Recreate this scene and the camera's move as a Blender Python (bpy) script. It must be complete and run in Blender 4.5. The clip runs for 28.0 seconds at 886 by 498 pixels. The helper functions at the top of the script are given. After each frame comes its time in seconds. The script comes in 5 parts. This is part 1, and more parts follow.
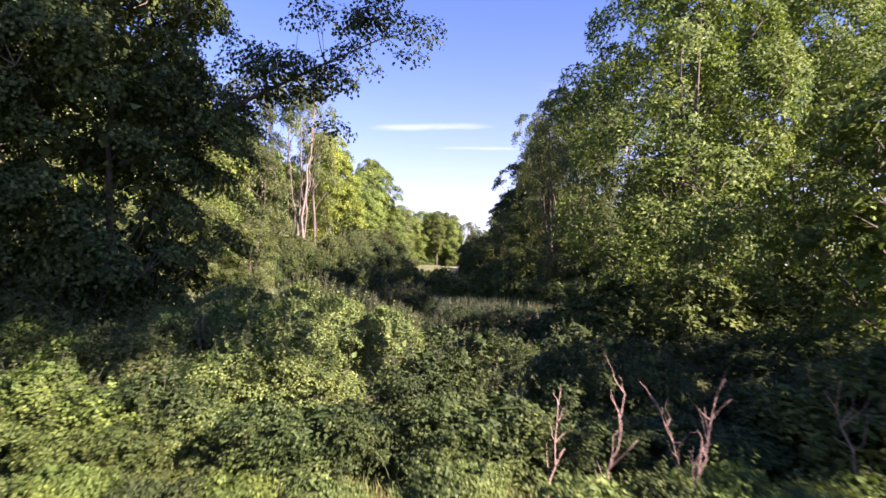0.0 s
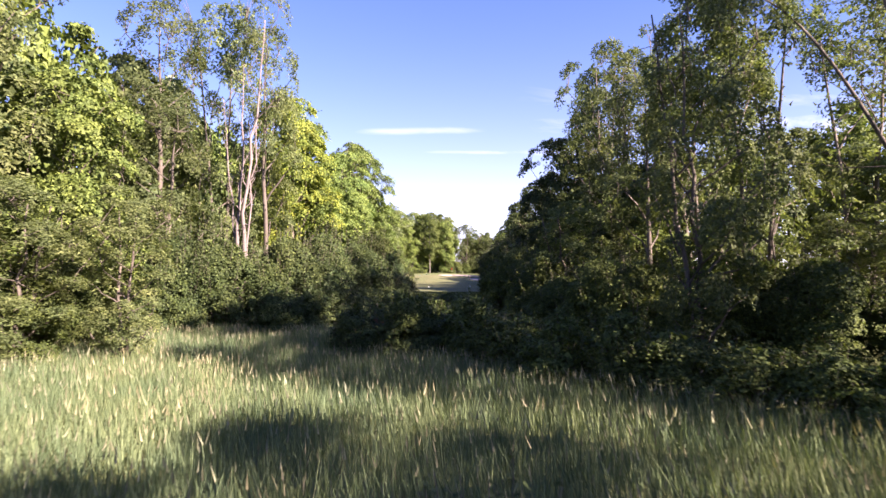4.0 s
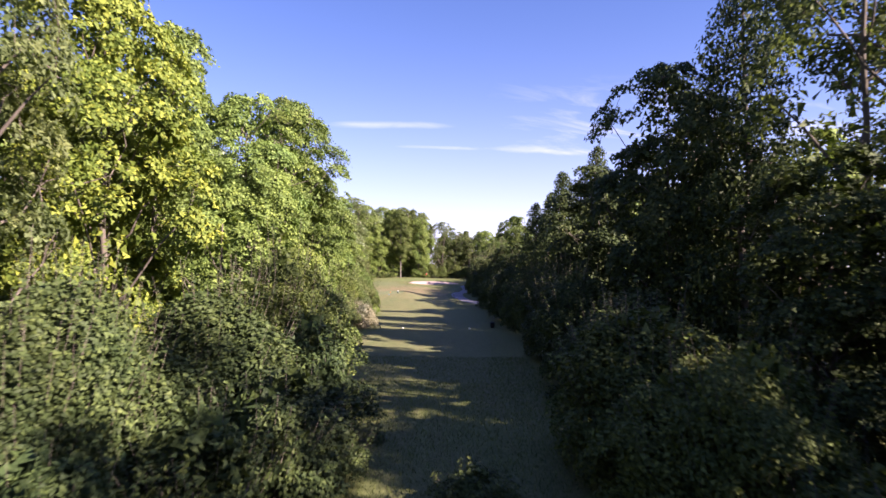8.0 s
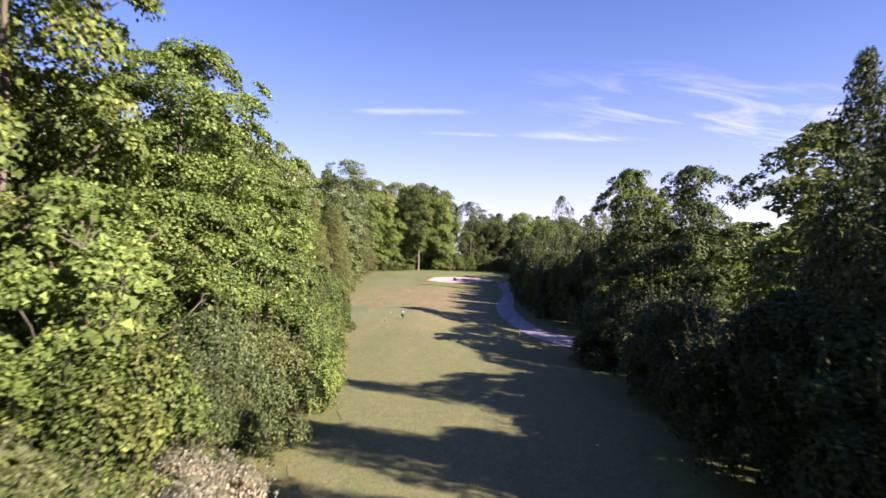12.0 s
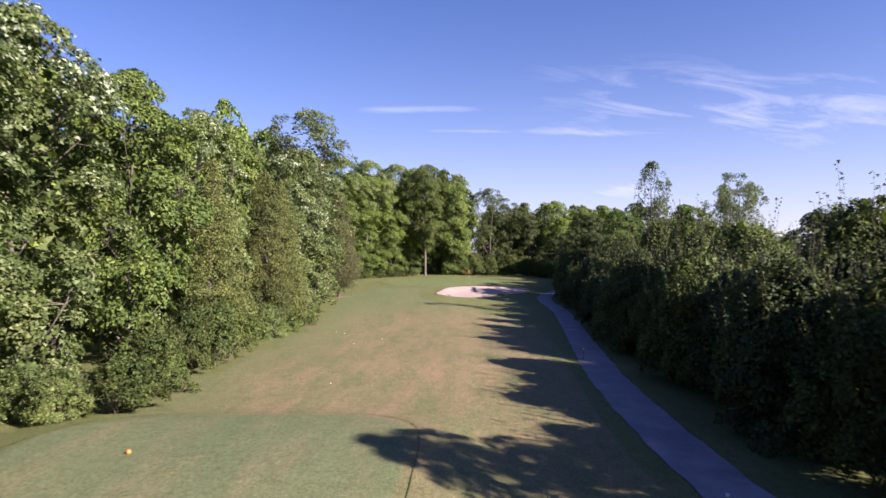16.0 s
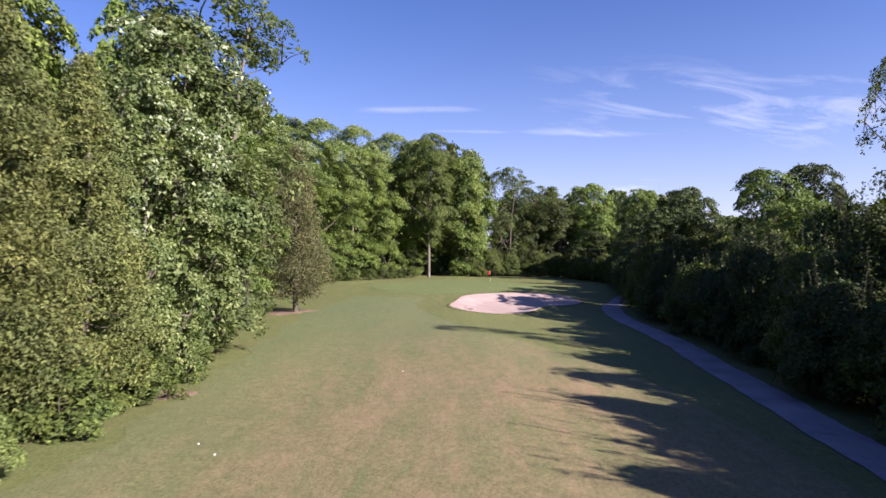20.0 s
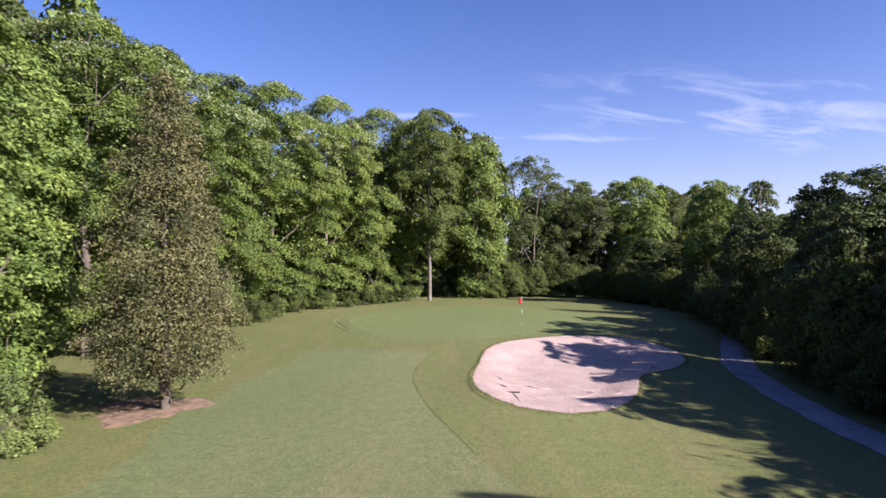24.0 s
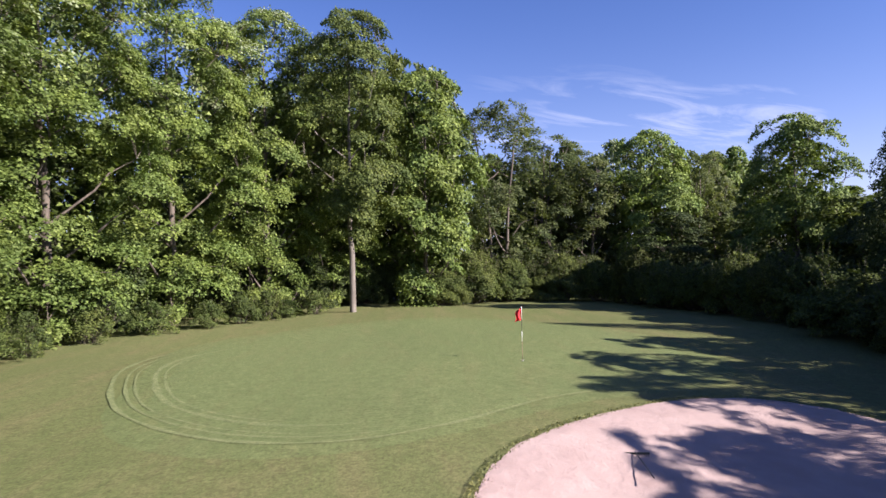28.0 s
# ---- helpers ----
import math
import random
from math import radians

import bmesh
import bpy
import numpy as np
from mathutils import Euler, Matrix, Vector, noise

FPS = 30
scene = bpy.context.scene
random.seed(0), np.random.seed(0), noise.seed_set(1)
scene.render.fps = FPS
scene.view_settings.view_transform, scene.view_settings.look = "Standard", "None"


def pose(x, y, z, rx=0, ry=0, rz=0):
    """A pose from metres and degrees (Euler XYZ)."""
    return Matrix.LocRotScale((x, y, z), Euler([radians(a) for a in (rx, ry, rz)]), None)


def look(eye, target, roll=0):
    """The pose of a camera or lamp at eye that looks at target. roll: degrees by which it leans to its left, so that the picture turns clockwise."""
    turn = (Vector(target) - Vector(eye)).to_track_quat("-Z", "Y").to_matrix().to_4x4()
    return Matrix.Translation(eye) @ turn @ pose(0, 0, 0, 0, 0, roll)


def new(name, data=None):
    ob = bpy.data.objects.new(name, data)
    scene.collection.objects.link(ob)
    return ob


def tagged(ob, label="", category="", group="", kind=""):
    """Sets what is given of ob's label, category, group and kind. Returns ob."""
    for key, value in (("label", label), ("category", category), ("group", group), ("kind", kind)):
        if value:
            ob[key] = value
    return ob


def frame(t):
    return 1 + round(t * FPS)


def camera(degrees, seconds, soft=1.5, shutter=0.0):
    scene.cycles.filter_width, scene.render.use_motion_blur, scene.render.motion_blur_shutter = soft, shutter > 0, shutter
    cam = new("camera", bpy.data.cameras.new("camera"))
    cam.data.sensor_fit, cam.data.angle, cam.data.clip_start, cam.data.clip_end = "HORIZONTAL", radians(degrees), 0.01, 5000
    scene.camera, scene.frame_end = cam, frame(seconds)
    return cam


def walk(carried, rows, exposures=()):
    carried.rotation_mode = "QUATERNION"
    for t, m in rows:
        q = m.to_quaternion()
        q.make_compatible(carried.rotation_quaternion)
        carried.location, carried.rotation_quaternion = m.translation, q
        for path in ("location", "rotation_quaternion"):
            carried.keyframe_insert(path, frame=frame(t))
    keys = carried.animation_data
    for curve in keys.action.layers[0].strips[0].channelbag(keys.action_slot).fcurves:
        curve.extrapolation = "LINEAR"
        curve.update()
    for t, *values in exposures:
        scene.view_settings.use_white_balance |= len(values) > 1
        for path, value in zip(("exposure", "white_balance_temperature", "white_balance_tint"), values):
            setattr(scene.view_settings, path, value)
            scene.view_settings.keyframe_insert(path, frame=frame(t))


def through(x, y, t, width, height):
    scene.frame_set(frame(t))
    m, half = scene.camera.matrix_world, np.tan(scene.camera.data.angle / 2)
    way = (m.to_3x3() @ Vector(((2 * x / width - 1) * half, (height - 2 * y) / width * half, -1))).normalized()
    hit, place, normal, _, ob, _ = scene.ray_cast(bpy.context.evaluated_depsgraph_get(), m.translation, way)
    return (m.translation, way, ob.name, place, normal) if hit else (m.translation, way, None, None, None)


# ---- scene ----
cam = camera(71.0, 28.0, soft=1.5, shutter=0.3)
PATH = [
    (0, (10.91, -229.96, -0.54), (9.88, -209.99, 0.08), -0.0),
    (0.5, (10.54, -227.63, -0.35), (9.51, -207.66, 0.31), 0.1),
    (1, (10.20, -225.28, -0.26), (9.19, -205.31, 0.41), 0.1),
    (1.5, (9.88, -222.80, -0.27), (8.87, -202.83, 0.41), 0.0),
    (2, (9.52, -220.08, -0.31), (8.48, -200.11, 0.38), -0.1),
    (2.5, (9.13, -217.10, -0.26), (8.08, -197.13, 0.43), -0.1),
    (3, (8.69, -213.92, -0.05), (7.74, -193.94, 0.66), -0.0),
    (3.5, (8.28, -210.68, 0.27), (7.48, -190.70, 1.02), -0.1),
    (5.5, (6.87, -197.13, 1.95), (6.57, -177.13, 2.66), -0.0),
    (6, (6.61, -193.40, 2.32), (6.41, -173.40, 3.03), 0.2),
    (6.5, (6.33, -189.50, 2.71), (6.22, -169.50, 3.39), 0.4),
    (7, (6.09, -185.58, 3.07), (6.19, -165.58, 3.74), 0.4),
    (7.5, (5.91, -181.67, 3.40), (6.14, -161.67, 4.04), 0.3),
    (8, (5.77, -177.58, 3.68), (6.09, -157.58, 4.27), 0.5),
    (8.5, (5.63, -173.31, 3.96), (6.03, -153.31, 4.52), 0.5),
    (9, (5.38, -168.71, 4.25), (5.69, -148.71, 4.76), 0.3),
    (9.5, (5.18, -163.90, 4.35), (5.13, -143.90, 4.85), 0.2),
    (10, (5.02, -158.73, 4.34), (4.92, -138.73, 4.79), 0.4),
    (10.5, (4.84, -153.40, 4.32), (4.70, -133.40, 4.67), 0.5),
    (11, (4.75, -148.10, 4.34), (4.52, -128.10, 4.61), 0.6),
    (11.5, (4.71, -142.91, 4.44), (4.40, -122.91, 4.66), 0.8),
    (12, (4.71, -137.90, 4.59), (4.33, -117.90, 4.75), 0.8),
    (12.5, (4.70, -133.04, 4.76), (4.26, -113.04, 4.86), 0.6),
    (13, (4.67, -128.34, 4.95), (4.19, -108.35, 5.00), 0.6),
    (13.5, (4.49, -123.73, 5.18), (3.95, -103.74, 5.18), 0.5),
    (15.5, (3.35, -107.92, 5.35), (2.73, -87.93, 5.41), -0.1),
    (16, (3.17, -103.96, 5.18), (2.51, -83.97, 5.26), -0.1),
    (16.5, (2.96, -100.16, 4.96), (2.27, -80.17, 5.13), -0.1),
    (17, (2.68, -96.53, 4.70), (1.96, -76.54, 4.95), -0.2),
    (17.5, (2.34, -92.89, 4.39), (1.55, -72.91, 4.70), -0.2),
    (18, (1.96, -89.27, 4.11), (1.18, -69.29, 4.37), -0.2),
    (18.5, (1.60, -85.77, 3.91), (0.85, -65.78, 4.12), -0.1),
    (19, (1.30, -82.17, 3.92), (0.52, -62.19, 4.06), 0.0),
    (19.5, (0.99, -78.72, 4.08), (0.19, -58.74, 4.18), 0.1),
    (20, (0.69, -75.40, 4.26), (0.06, -55.41, 4.35), 0.1),
    (20.5, (0.44, -72.15, 4.43), (0.02, -52.15, 4.49), 0.1),
    (21, (0.19, -68.83, 4.67), (-0.03, -48.83, 4.75), 0.2),
    (21.5, (-0.04, -65.61, 4.87), (-0.12, -45.61, 5.00), 0.1),
    (23.5, (-0.72, -54.93, 5.49), (-1.38, -34.94, 5.78), -0.1),
    (24, (-0.96, -51.06, 5.32), (-1.52, -31.07, 5.59), -0.2),
    (24.5, (-1.08, -47.28, 5.17), (-1.50, -27.28, 5.40), -0.4),
    (25, (-1.19, -43.78, 5.02), (-1.29, -23.78, 5.24), -0.5),
    (25.5, (-1.24, -40.22, 4.88), (-1.21, -20.22, 5.10), -0.7),
    (26, (-1.28, -36.76, 4.74), (-1.06, -16.76, 4.92), -0.8),
    (26.5, (-1.20, -33.46, 4.58), (-0.73, -13.47, 4.81), -0.8),
    (27, (-1.01, -30.32, 4.43), (-0.38, -10.33, 4.68), -0.9),
    (27.5, (-0.70, -27.41, 4.24), (0.17, -7.43, 4.51), -1.1),
    (28, (-0.41, -24.63, 4.00), (0.71, -4.66, 4.35), -1.3),
]
walk(cam, [(t, look(eye, target, roll)) for t, eye, target, roll in PATH], exposures=[(0.0, 2.35, 6950, 28), (1.0, 2.5, 6950, 28), (3.0, 2.5, 7000, 28), (6.0, 2.25, 6950, 28), (9.0, 2.0, 6800, 27), (13.0, 1.8, 6700, 26), (16.0, 1.52, 6500, 21), (20.0, 1.5, 6300, 19), (28.0, 1.52, 6250, 18)])

# ---- light ----
SUN = Vector((0.772, -0.393, 0.5)).normalized()
sun_data = bpy.data.lights.new("sun", "SUN")
sun_data.energy, sun_data.angle, sun_data.color = 5.0, radians(0.6), (1.0, 0.93, 0.82)
sun_ob = new("sun", sun_data)
sun_ob.matrix_world = look(SUN * 200, (0, 0, 0))

world = bpy.data.worlds.new("sky")
world.use_nodes = True
scene.world = world
wn, wl = world.node_tree.nodes, world.node_tree.links
wn.clear()


def wmath(op, a, b=None, c=None):
    n = wn.new("ShaderNodeMath")
    n.operation = op
    for i, v in enumerate((a, b, c)):
        if v is None:
            continue
        if isinstance(v, (int, float)):
            n.inputs[i].default_value = v
        else:
            wl.new(v, n.inputs[i])
    return n.outputs[0]


sky = wn.new("ShaderNodeTexSky")
sky.sky_type, sky.sun_disc = "NISHITA", False
sky.sun_elevation, sky.sun_rotation = math.asin(SUN.z), math.atan2(SUN.x, SUN.y)
sky.air_density, sky.dust_density, sky.ozone_density = 1.0, 0.6, 2.2
coord = wn.new("ShaderNodeTexCoord")
axes = wn.new("ShaderNodeSeparateXYZ")
wl.new(coord.outputs["Generated"], axes.inputs[0])
depth = wmath("MAXIMUM", axes.outputs[1], 0.05)
su, sv = wmath("DIVIDE", axes.outputs[0], depth), wmath("DIVIDE", axes.outputs[2], depth)
plane = wn.new("ShaderNodeCombineXYZ")
wl.new(wmath("MULTIPLY", su, 3.0), plane.inputs[0])
wl.new(wmath("MULTIPLY", wmath("ADD", sv, wmath("MULTIPLY", su, 0.10)), 17.0), plane.inputs[1])
wisps = wn.new("ShaderNodeTexNoise")
wisps.inputs["Scale"].default_value, wisps.inputs["Detail"].default_value = 1.6, 9.0
wisps.inputs["Roughness"].default_value, wisps.inputs["Distortion"].default_value = 0.62, 0.7
wl.new(plane.outputs[0], wisps.inputs["Vector"])
wisp = wmath("MULTIPLY", wmath("MAXIMUM", wmath("SUBTRACT", wisps.outputs["Fac"], 0.38), 0.0), 3.2)


def streak(cu, cv, wu, wv, slope=0.0):
    """A long soft cloud round one direction of the sky."""
    du = wmath("DIVIDE", wmath("SUBTRACT", su, cu), wu)
    dv = wmath("DIVIDE", wmath("SUBTRACT", wmath("SUBTRACT", sv, cv), wmath("MULTIPLY", wmath("SUBTRACT", su, cu), slope)), wv)
    r = wmath("ADD", wmath("POWER", wmath("ABSOLUTE", du), 3.0), wmath("MULTIPLY", dv, dv))
    return wmath("EXPONENT", wmath("MULTIPLY", r, -1.0))


field = wmath("MULTIPLY", wisp, streak(0.455, 0.215, 0.32, 0.072, -0.05))
field = wmath("ADD", field, wmath("MULTIPLY", wisp, streak(0.27, 0.10, 0.12, 0.035, -0.1)))
for spot in ((-0.073, 0.229, 0.10, 0.0065, 0.0), (-0.003, 0.194, 0.07, 0.004, -0.02)):
    field = wmath("ADD", field, wmath("MULTIPLY", wmath("MULTIPLY_ADD", wisps.outputs["Fac"], 1.2, -0.05), streak(*spot)))
field = wmath("ADD", field, wmath("MULTIPLY", wisps.outputs["Fac"], wmath("MULTIPLY", streak(0.18, 0.19, 0.14, 0.006, -0.03), 0.6)))
field = wmath("MULTIPLY", wmath("MINIMUM", field, 1.0), 0.58)
haze = wmath("MULTIPLY", wmath("POWER", wmath("SUBTRACT", 1.0, wmath("MINIMUM", wmath("MAXIMUM", axes.outputs[2], 0.0), 1.0)), 8.0), 0.75)
cover = wmath("MAXIMUM", field, haze)
mix = wn.new("ShaderNodeMix")
mix.data_type = "RGBA"
wl.new(cover, mix.inputs["Factor"])
clear = wn.new("ShaderNodeMix")
clear.data_type, clear.blend_type = "RGBA", "MULTIPLY"
clear.inputs["Factor"].default_value = 1.0
clear.inputs["B"].default_value = (0.6, 0.75, 1.22, 1)
wl.new(sky.outputs[0], clear.inputs["A"])
wl.new(clear.outputs["Result"], mix.inputs["A"])
mix.inputs["B"].default_value = (8.0, 8.1, 9.4, 1)
back = wn.new("ShaderNodeBackground")
back.inputs["Strength"].default_value = 0.05
wl.new(mix.outputs["Result"], back.inputs["Color"])
wout = wn.new("ShaderNodeOutputWorld")
wl.new(back.outputs[0], wout.inputs["Surface"])


# ---- materials ----
def material(name):
    m = bpy.data.materials.new(name)
    m.use_nodes = True
    return m, m.node_tree.nodes, m.node_tree.links, m.node_tree.nodes["Principled BSDF"]


def noise_node(n, l, scale, detail=4.0, rough=0.55, vector=None):
    t = n.new("ShaderNodeTexNoise")
    t.inputs["Scale"].default_value, t.inputs["Detail"].default_value, t.inputs["Roughness"].default_value = scale, detail, rough
    if vector is not None:
        l.new(vector, t.inputs["Vector"])
    return t.outputs["Fac"]


def ramp_node(n, l, fac, *stops):
    r = n.new("ShaderNodeValToRGB")
    els = r.color_ramp.elements
    while len(els) < len(stops):
        els.new(0.5)
    for e, (p, c) in zip(els, stops):
        e.position, e.color = p, (*c, 1)
    l.new(fac, r.inputs[0])
    return r.outputs[0]


def mix_node(n, l, fac, a, b, kind="MIX"):
    m = n.new("ShaderNodeMix")
    m.data_type, m.blend_type = "RGBA", kind
    for key, v in (("Factor", fac), ("A", a), ("B", b)):
        if isinstance(v, (int, float)):
            m.inputs[key].default_value = v
        elif isinstance(v, tuple):
            m.inputs[key].default_value = (*v, 1)
        else:
            l.new(v, m.inputs[key])
    return m.outputs["Result"]


def leaf_material(name, dark, mid, light, through=0.26, gloss=0.6, tone=0.5, flash=None):
    """Leaves: colour varies from leaf to leaf and from tree to tree; thin, so that light passes."""
    m, n, l, p = material(name)
    geo, info = n.new("ShaderNodeNewGeometry"), n.new("ShaderNodeObjectInfo")
    mid = (mid[0] * 0.73, mid[1] * 0.71, mid[2] * 0.84)
    dark = tuple(0.48 * m_ + 0.32 * d for m_, d in zip(mid, dark))
    light = tuple(0.42 * m_ + 0.6 * d for m_, d in zip(mid, light))
    col = ramp_node(n, l, geo.outputs["Random Per Island"], (0.0, dark), (0.55, mid), (1.0, light))
    hue = n.new("ShaderNodeHueSaturation")
    span = n.new("ShaderNodeMapRange")
    span.inputs["To Min"].default_value, span.inputs["To Max"].default_value = 1.0 - tone * 0.45, 1.0 + tone * 0.45
    l.new(info.outputs["Random"], span.inputs["Value"])
    turn = n.new("ShaderNodeMapRange")
    turn.inputs["To Min"].default_value, turn.inputs["To Max"].default_value = 0.5 - 0.02 * tone, 0.5 + 0.012 * tone
    wn_ = n.new("ShaderNodeTexWhiteNoise")
    wn_.noise_dimensions = "1D"
    l.new(info.outputs["Random"], wn_.inputs["W"])
    l.new(wn_.outputs["Value"], turn.inputs["Value"])
    l.new(turn.outputs[0], hue.inputs["Hue"])
    l.new(span.outputs[0], hue.inputs["Value"])
    l.new(col, hue.inputs["Color"])
    place = n.new("ShaderNodeTexCoord").outputs["Object"]
    lobes = n.new("ShaderNodeTexVoronoi")
    lobes.inputs["Scale"].default_value = 14.0
    l.new(place, lobes.inputs["Vector"])
    boughs = noise_node(n, l, 0.55, 3, 0.5, place)
    shade = ramp_node(n, l, boughs, (0.32, (0.78, 0.86, 0.86)), (0.68, (1.2, 1.12, 1.0)))
    leafy = mix_node(n, l, 1.0, hue.outputs[0], shade, "MULTIPLY")
    if flash:
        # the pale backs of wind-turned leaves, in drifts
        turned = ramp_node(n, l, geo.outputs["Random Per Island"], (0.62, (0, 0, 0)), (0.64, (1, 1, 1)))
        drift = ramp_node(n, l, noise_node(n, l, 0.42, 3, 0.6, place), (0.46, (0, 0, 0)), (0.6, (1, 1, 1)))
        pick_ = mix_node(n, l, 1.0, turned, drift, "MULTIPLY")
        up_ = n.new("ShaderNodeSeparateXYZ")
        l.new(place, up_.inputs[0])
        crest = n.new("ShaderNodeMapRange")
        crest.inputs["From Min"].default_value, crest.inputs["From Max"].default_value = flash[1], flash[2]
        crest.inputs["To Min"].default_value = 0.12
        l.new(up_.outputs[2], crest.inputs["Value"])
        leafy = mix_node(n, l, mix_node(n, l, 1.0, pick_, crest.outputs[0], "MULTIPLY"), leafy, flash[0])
    l.new(leafy, p.inputs["Base Color"])
    rise = n.new("ShaderNodeBump")
    rise.inputs["Strength"].default_value, rise.inputs["Distance"].default_value = 0.5, 0.03
    l.new(lobes.outputs["Distance"], rise.inputs["Height"])
    l.new(rise.outputs[0], p.inputs["Normal"])
    p.inputs["Roughness"].default_value = gloss
    p.inputs["Specular IOR Level"].default_value = 0.18
    glow = n.new("ShaderNodeBsdfTranslucent")
    l.new(mix_node(n, l, 1.0, leafy, (0.95, 1.0, 0.5), "MULTIPLY"), glow.inputs["Color"])
    both = n.new("ShaderNodeMixShader")
    both.inputs[0].default_value = through
    l.new(p.outputs[0], both.inputs[1])
    l.new(glow.outputs[0], both.inputs[2])
    l.new(both.outputs[0], n["Material Output"].inputs["Surface"])
    return m


def bark_material(name, dark, light, scale=6.0):
    m, n, l, p = material(name)
    geo = n.new("ShaderNodeTexCoord")
    stretch = n.new("ShaderNodeMapping")
    stretch.inputs["Scale"].default_value = (1, 1, 0.18)
    l.new(geo.outputs["Object"], stretch.inputs["Vector"])
    f = noise_node(n, l, scale, 6, 0.65, stretch.outputs[0])
    l.new(ramp_node(n, l, f, (0.3, dark), (0.7, light)), p.inputs["Base Color"])
    p.inputs["Roughness"].default_value = 0.9
    b = n.new("ShaderNodeBump")
    b.inputs["Strength"].default_value, b.inputs["Distance"].default_value = 0.6, 0.03
    l.new(f, b.inputs["Height"])
    l.new(b.outputs[0], p.inputs["Normal"])
    return m


def turf_material(name, green, pale, brown, patch=0.5, fine=60.0, worn=None):
    """Mown grass: patches of dry brown, pale mowing haze, and blade grain."""
    green, pale, brown = (tuple(v * 0.73 for v in c) for c in (green, pale, brown))
    m, n, l, p = material(name)
    pos = n.new("ShaderNodeNewGeometry").outputs["Position"]
    lanes = n.new("ShaderNodeMapping")
    lanes.inputs["Scale"].default_value = (1.0, 0.2, 1.0)
    l.new(pos, lanes.inputs["Vector"])
    big = noise_node(n, l, 0.09, 5, 0.6, lanes.outputs[0])
    mid = noise_node(n, l, 0.8, 9, 0.74, lanes.outputs[0])
    grain = noise_node(n, l, fine, 4, 0.7, pos)
    tuft = noise_node(n, l, 11.0, 8, 0.85, pos)
    col = mix_node(n, l, ramp_node(n, l, big, (0.35, (0, 0, 0)), (0.65, (1, 1, 1))), green, pale)
    dry = ramp_node(n, l, mid, (0.56 - 0.22 * patch, (0, 0, 0)), (0.80 - 0.1 * patch, (0.9, 0.9, 0.9)))
    if worn:
        # worn: middle and half-width in x of the trodden, drier band
        split = n.new("ShaderNodeSeparateXYZ")
        l.new(pos, split.inputs[0])
        off = n.new("ShaderNodeMath")
        off.operation = "SUBTRACT"
        l.new(split.outputs[0], off.inputs[0])
        off.inputs[1].default_value = worn[0]
        size = n.new("ShaderNodeMath")
        size.operation = "ABSOLUTE"
        l.new(off.outputs[0], size.inputs[0])
        band = n.new("ShaderNodeMapRange")
        band.interpolation_type = "SMOOTHSTEP"
        band.inputs["From Min"].default_value, band.inputs["From Max"].default_value = worn[1] * 0.35, worn[1]
        band.inputs["To Min"].default_value, band.inputs["To Max"].default_value = 1.0, 0.14
        l.new(size.outputs[0], band.inputs["Value"])
        dry = mix_node(n, l, 1.0, dry, band.outputs[0], "MULTIPLY")
        ahead = n.new("ShaderNodeMapRange")
        ahead.interpolation_type = "SMOOTHSTEP"
        ahead.inputs["From Min"].default_value, ahead.inputs["From Max"].default_value = -56.0, -30.0
        ahead.inputs["To Min"].default_value, ahead.inputs["To Max"].default_value = 1.0, 0.15
        l.new(split.outputs[1], ahead.inputs["Value"])
        dry = mix_node(n, l, 1.0, dry, ahead.outputs[0], "MULTIPLY")
        apron = n.new("ShaderNodeMapRange")
        apron.inputs["From Min"].default_value, apron.inputs["From Max"].default_value = 1.0, 0.15
        apron.inputs["To Min"].default_value, apron.inputs["To Max"].default_value = 0.0, 0.4
        l.new(ahead.outputs[0], apron.inputs["Value"])
        col = mix_node(n, l, apron.outputs[0], col, (0.122, 0.142, 0.072))
        early = n.new("ShaderNodeMapRange")
        early.interpolation_type = "SMOOTHSTEP"
        early.inputs["From Min"].default_value, early.inputs["From Max"].default_value = -104.0, -78.0
        early.inputs["To Min"].default_value, early.inputs["To Max"].default_value = 0.3, 1.0
        l.new(split.outputs[1], early.inputs["Value"])
        dry = mix_node(n, l, 1.0, dry, early.outputs[0], "MULTIPLY")
    col = mix_node(n, l, dry, col, brown)
    col = mix_node(n, l, 0.55, col, ramp_node(n, l, grain, (0.32, (0.12, 0.12, 0.10)), (0.68, (0.86, 0.86, 0.84))), "OVERLAY")
    col = mix_node(n, l, 0.85, col, ramp_node(n, l, tuft, (0.3, (0.14, 0.14, 0.14)), (0.7, (0.86, 0.86, 0.86))), "OVERLAY")
    clover = noise_node(n, l, 2.6, 6, 0.7, pos)
    col = mix_node(n, l, 0.45, col, ramp_node(n, l, clover, (0.3, (0.3, 0.36, 0.3)), (0.7, (0.68, 0.64, 0.66))), "OVERLAY")
    l.new(col, p.inputs["Base Color"])
    p.inputs["Roughness"].default_value = 0.85
    p.inputs["Specular IOR Level"].default_value = 0.15
    b = n.new("ShaderNodeBump")
    b.inputs["Strength"].default_value, b.inputs["Distance"].default_value = 0.5, 0.03
    l.new(grain, b.inputs["Height"])
    l.new(b.outputs[0], p.inputs["Normal"])
    return m


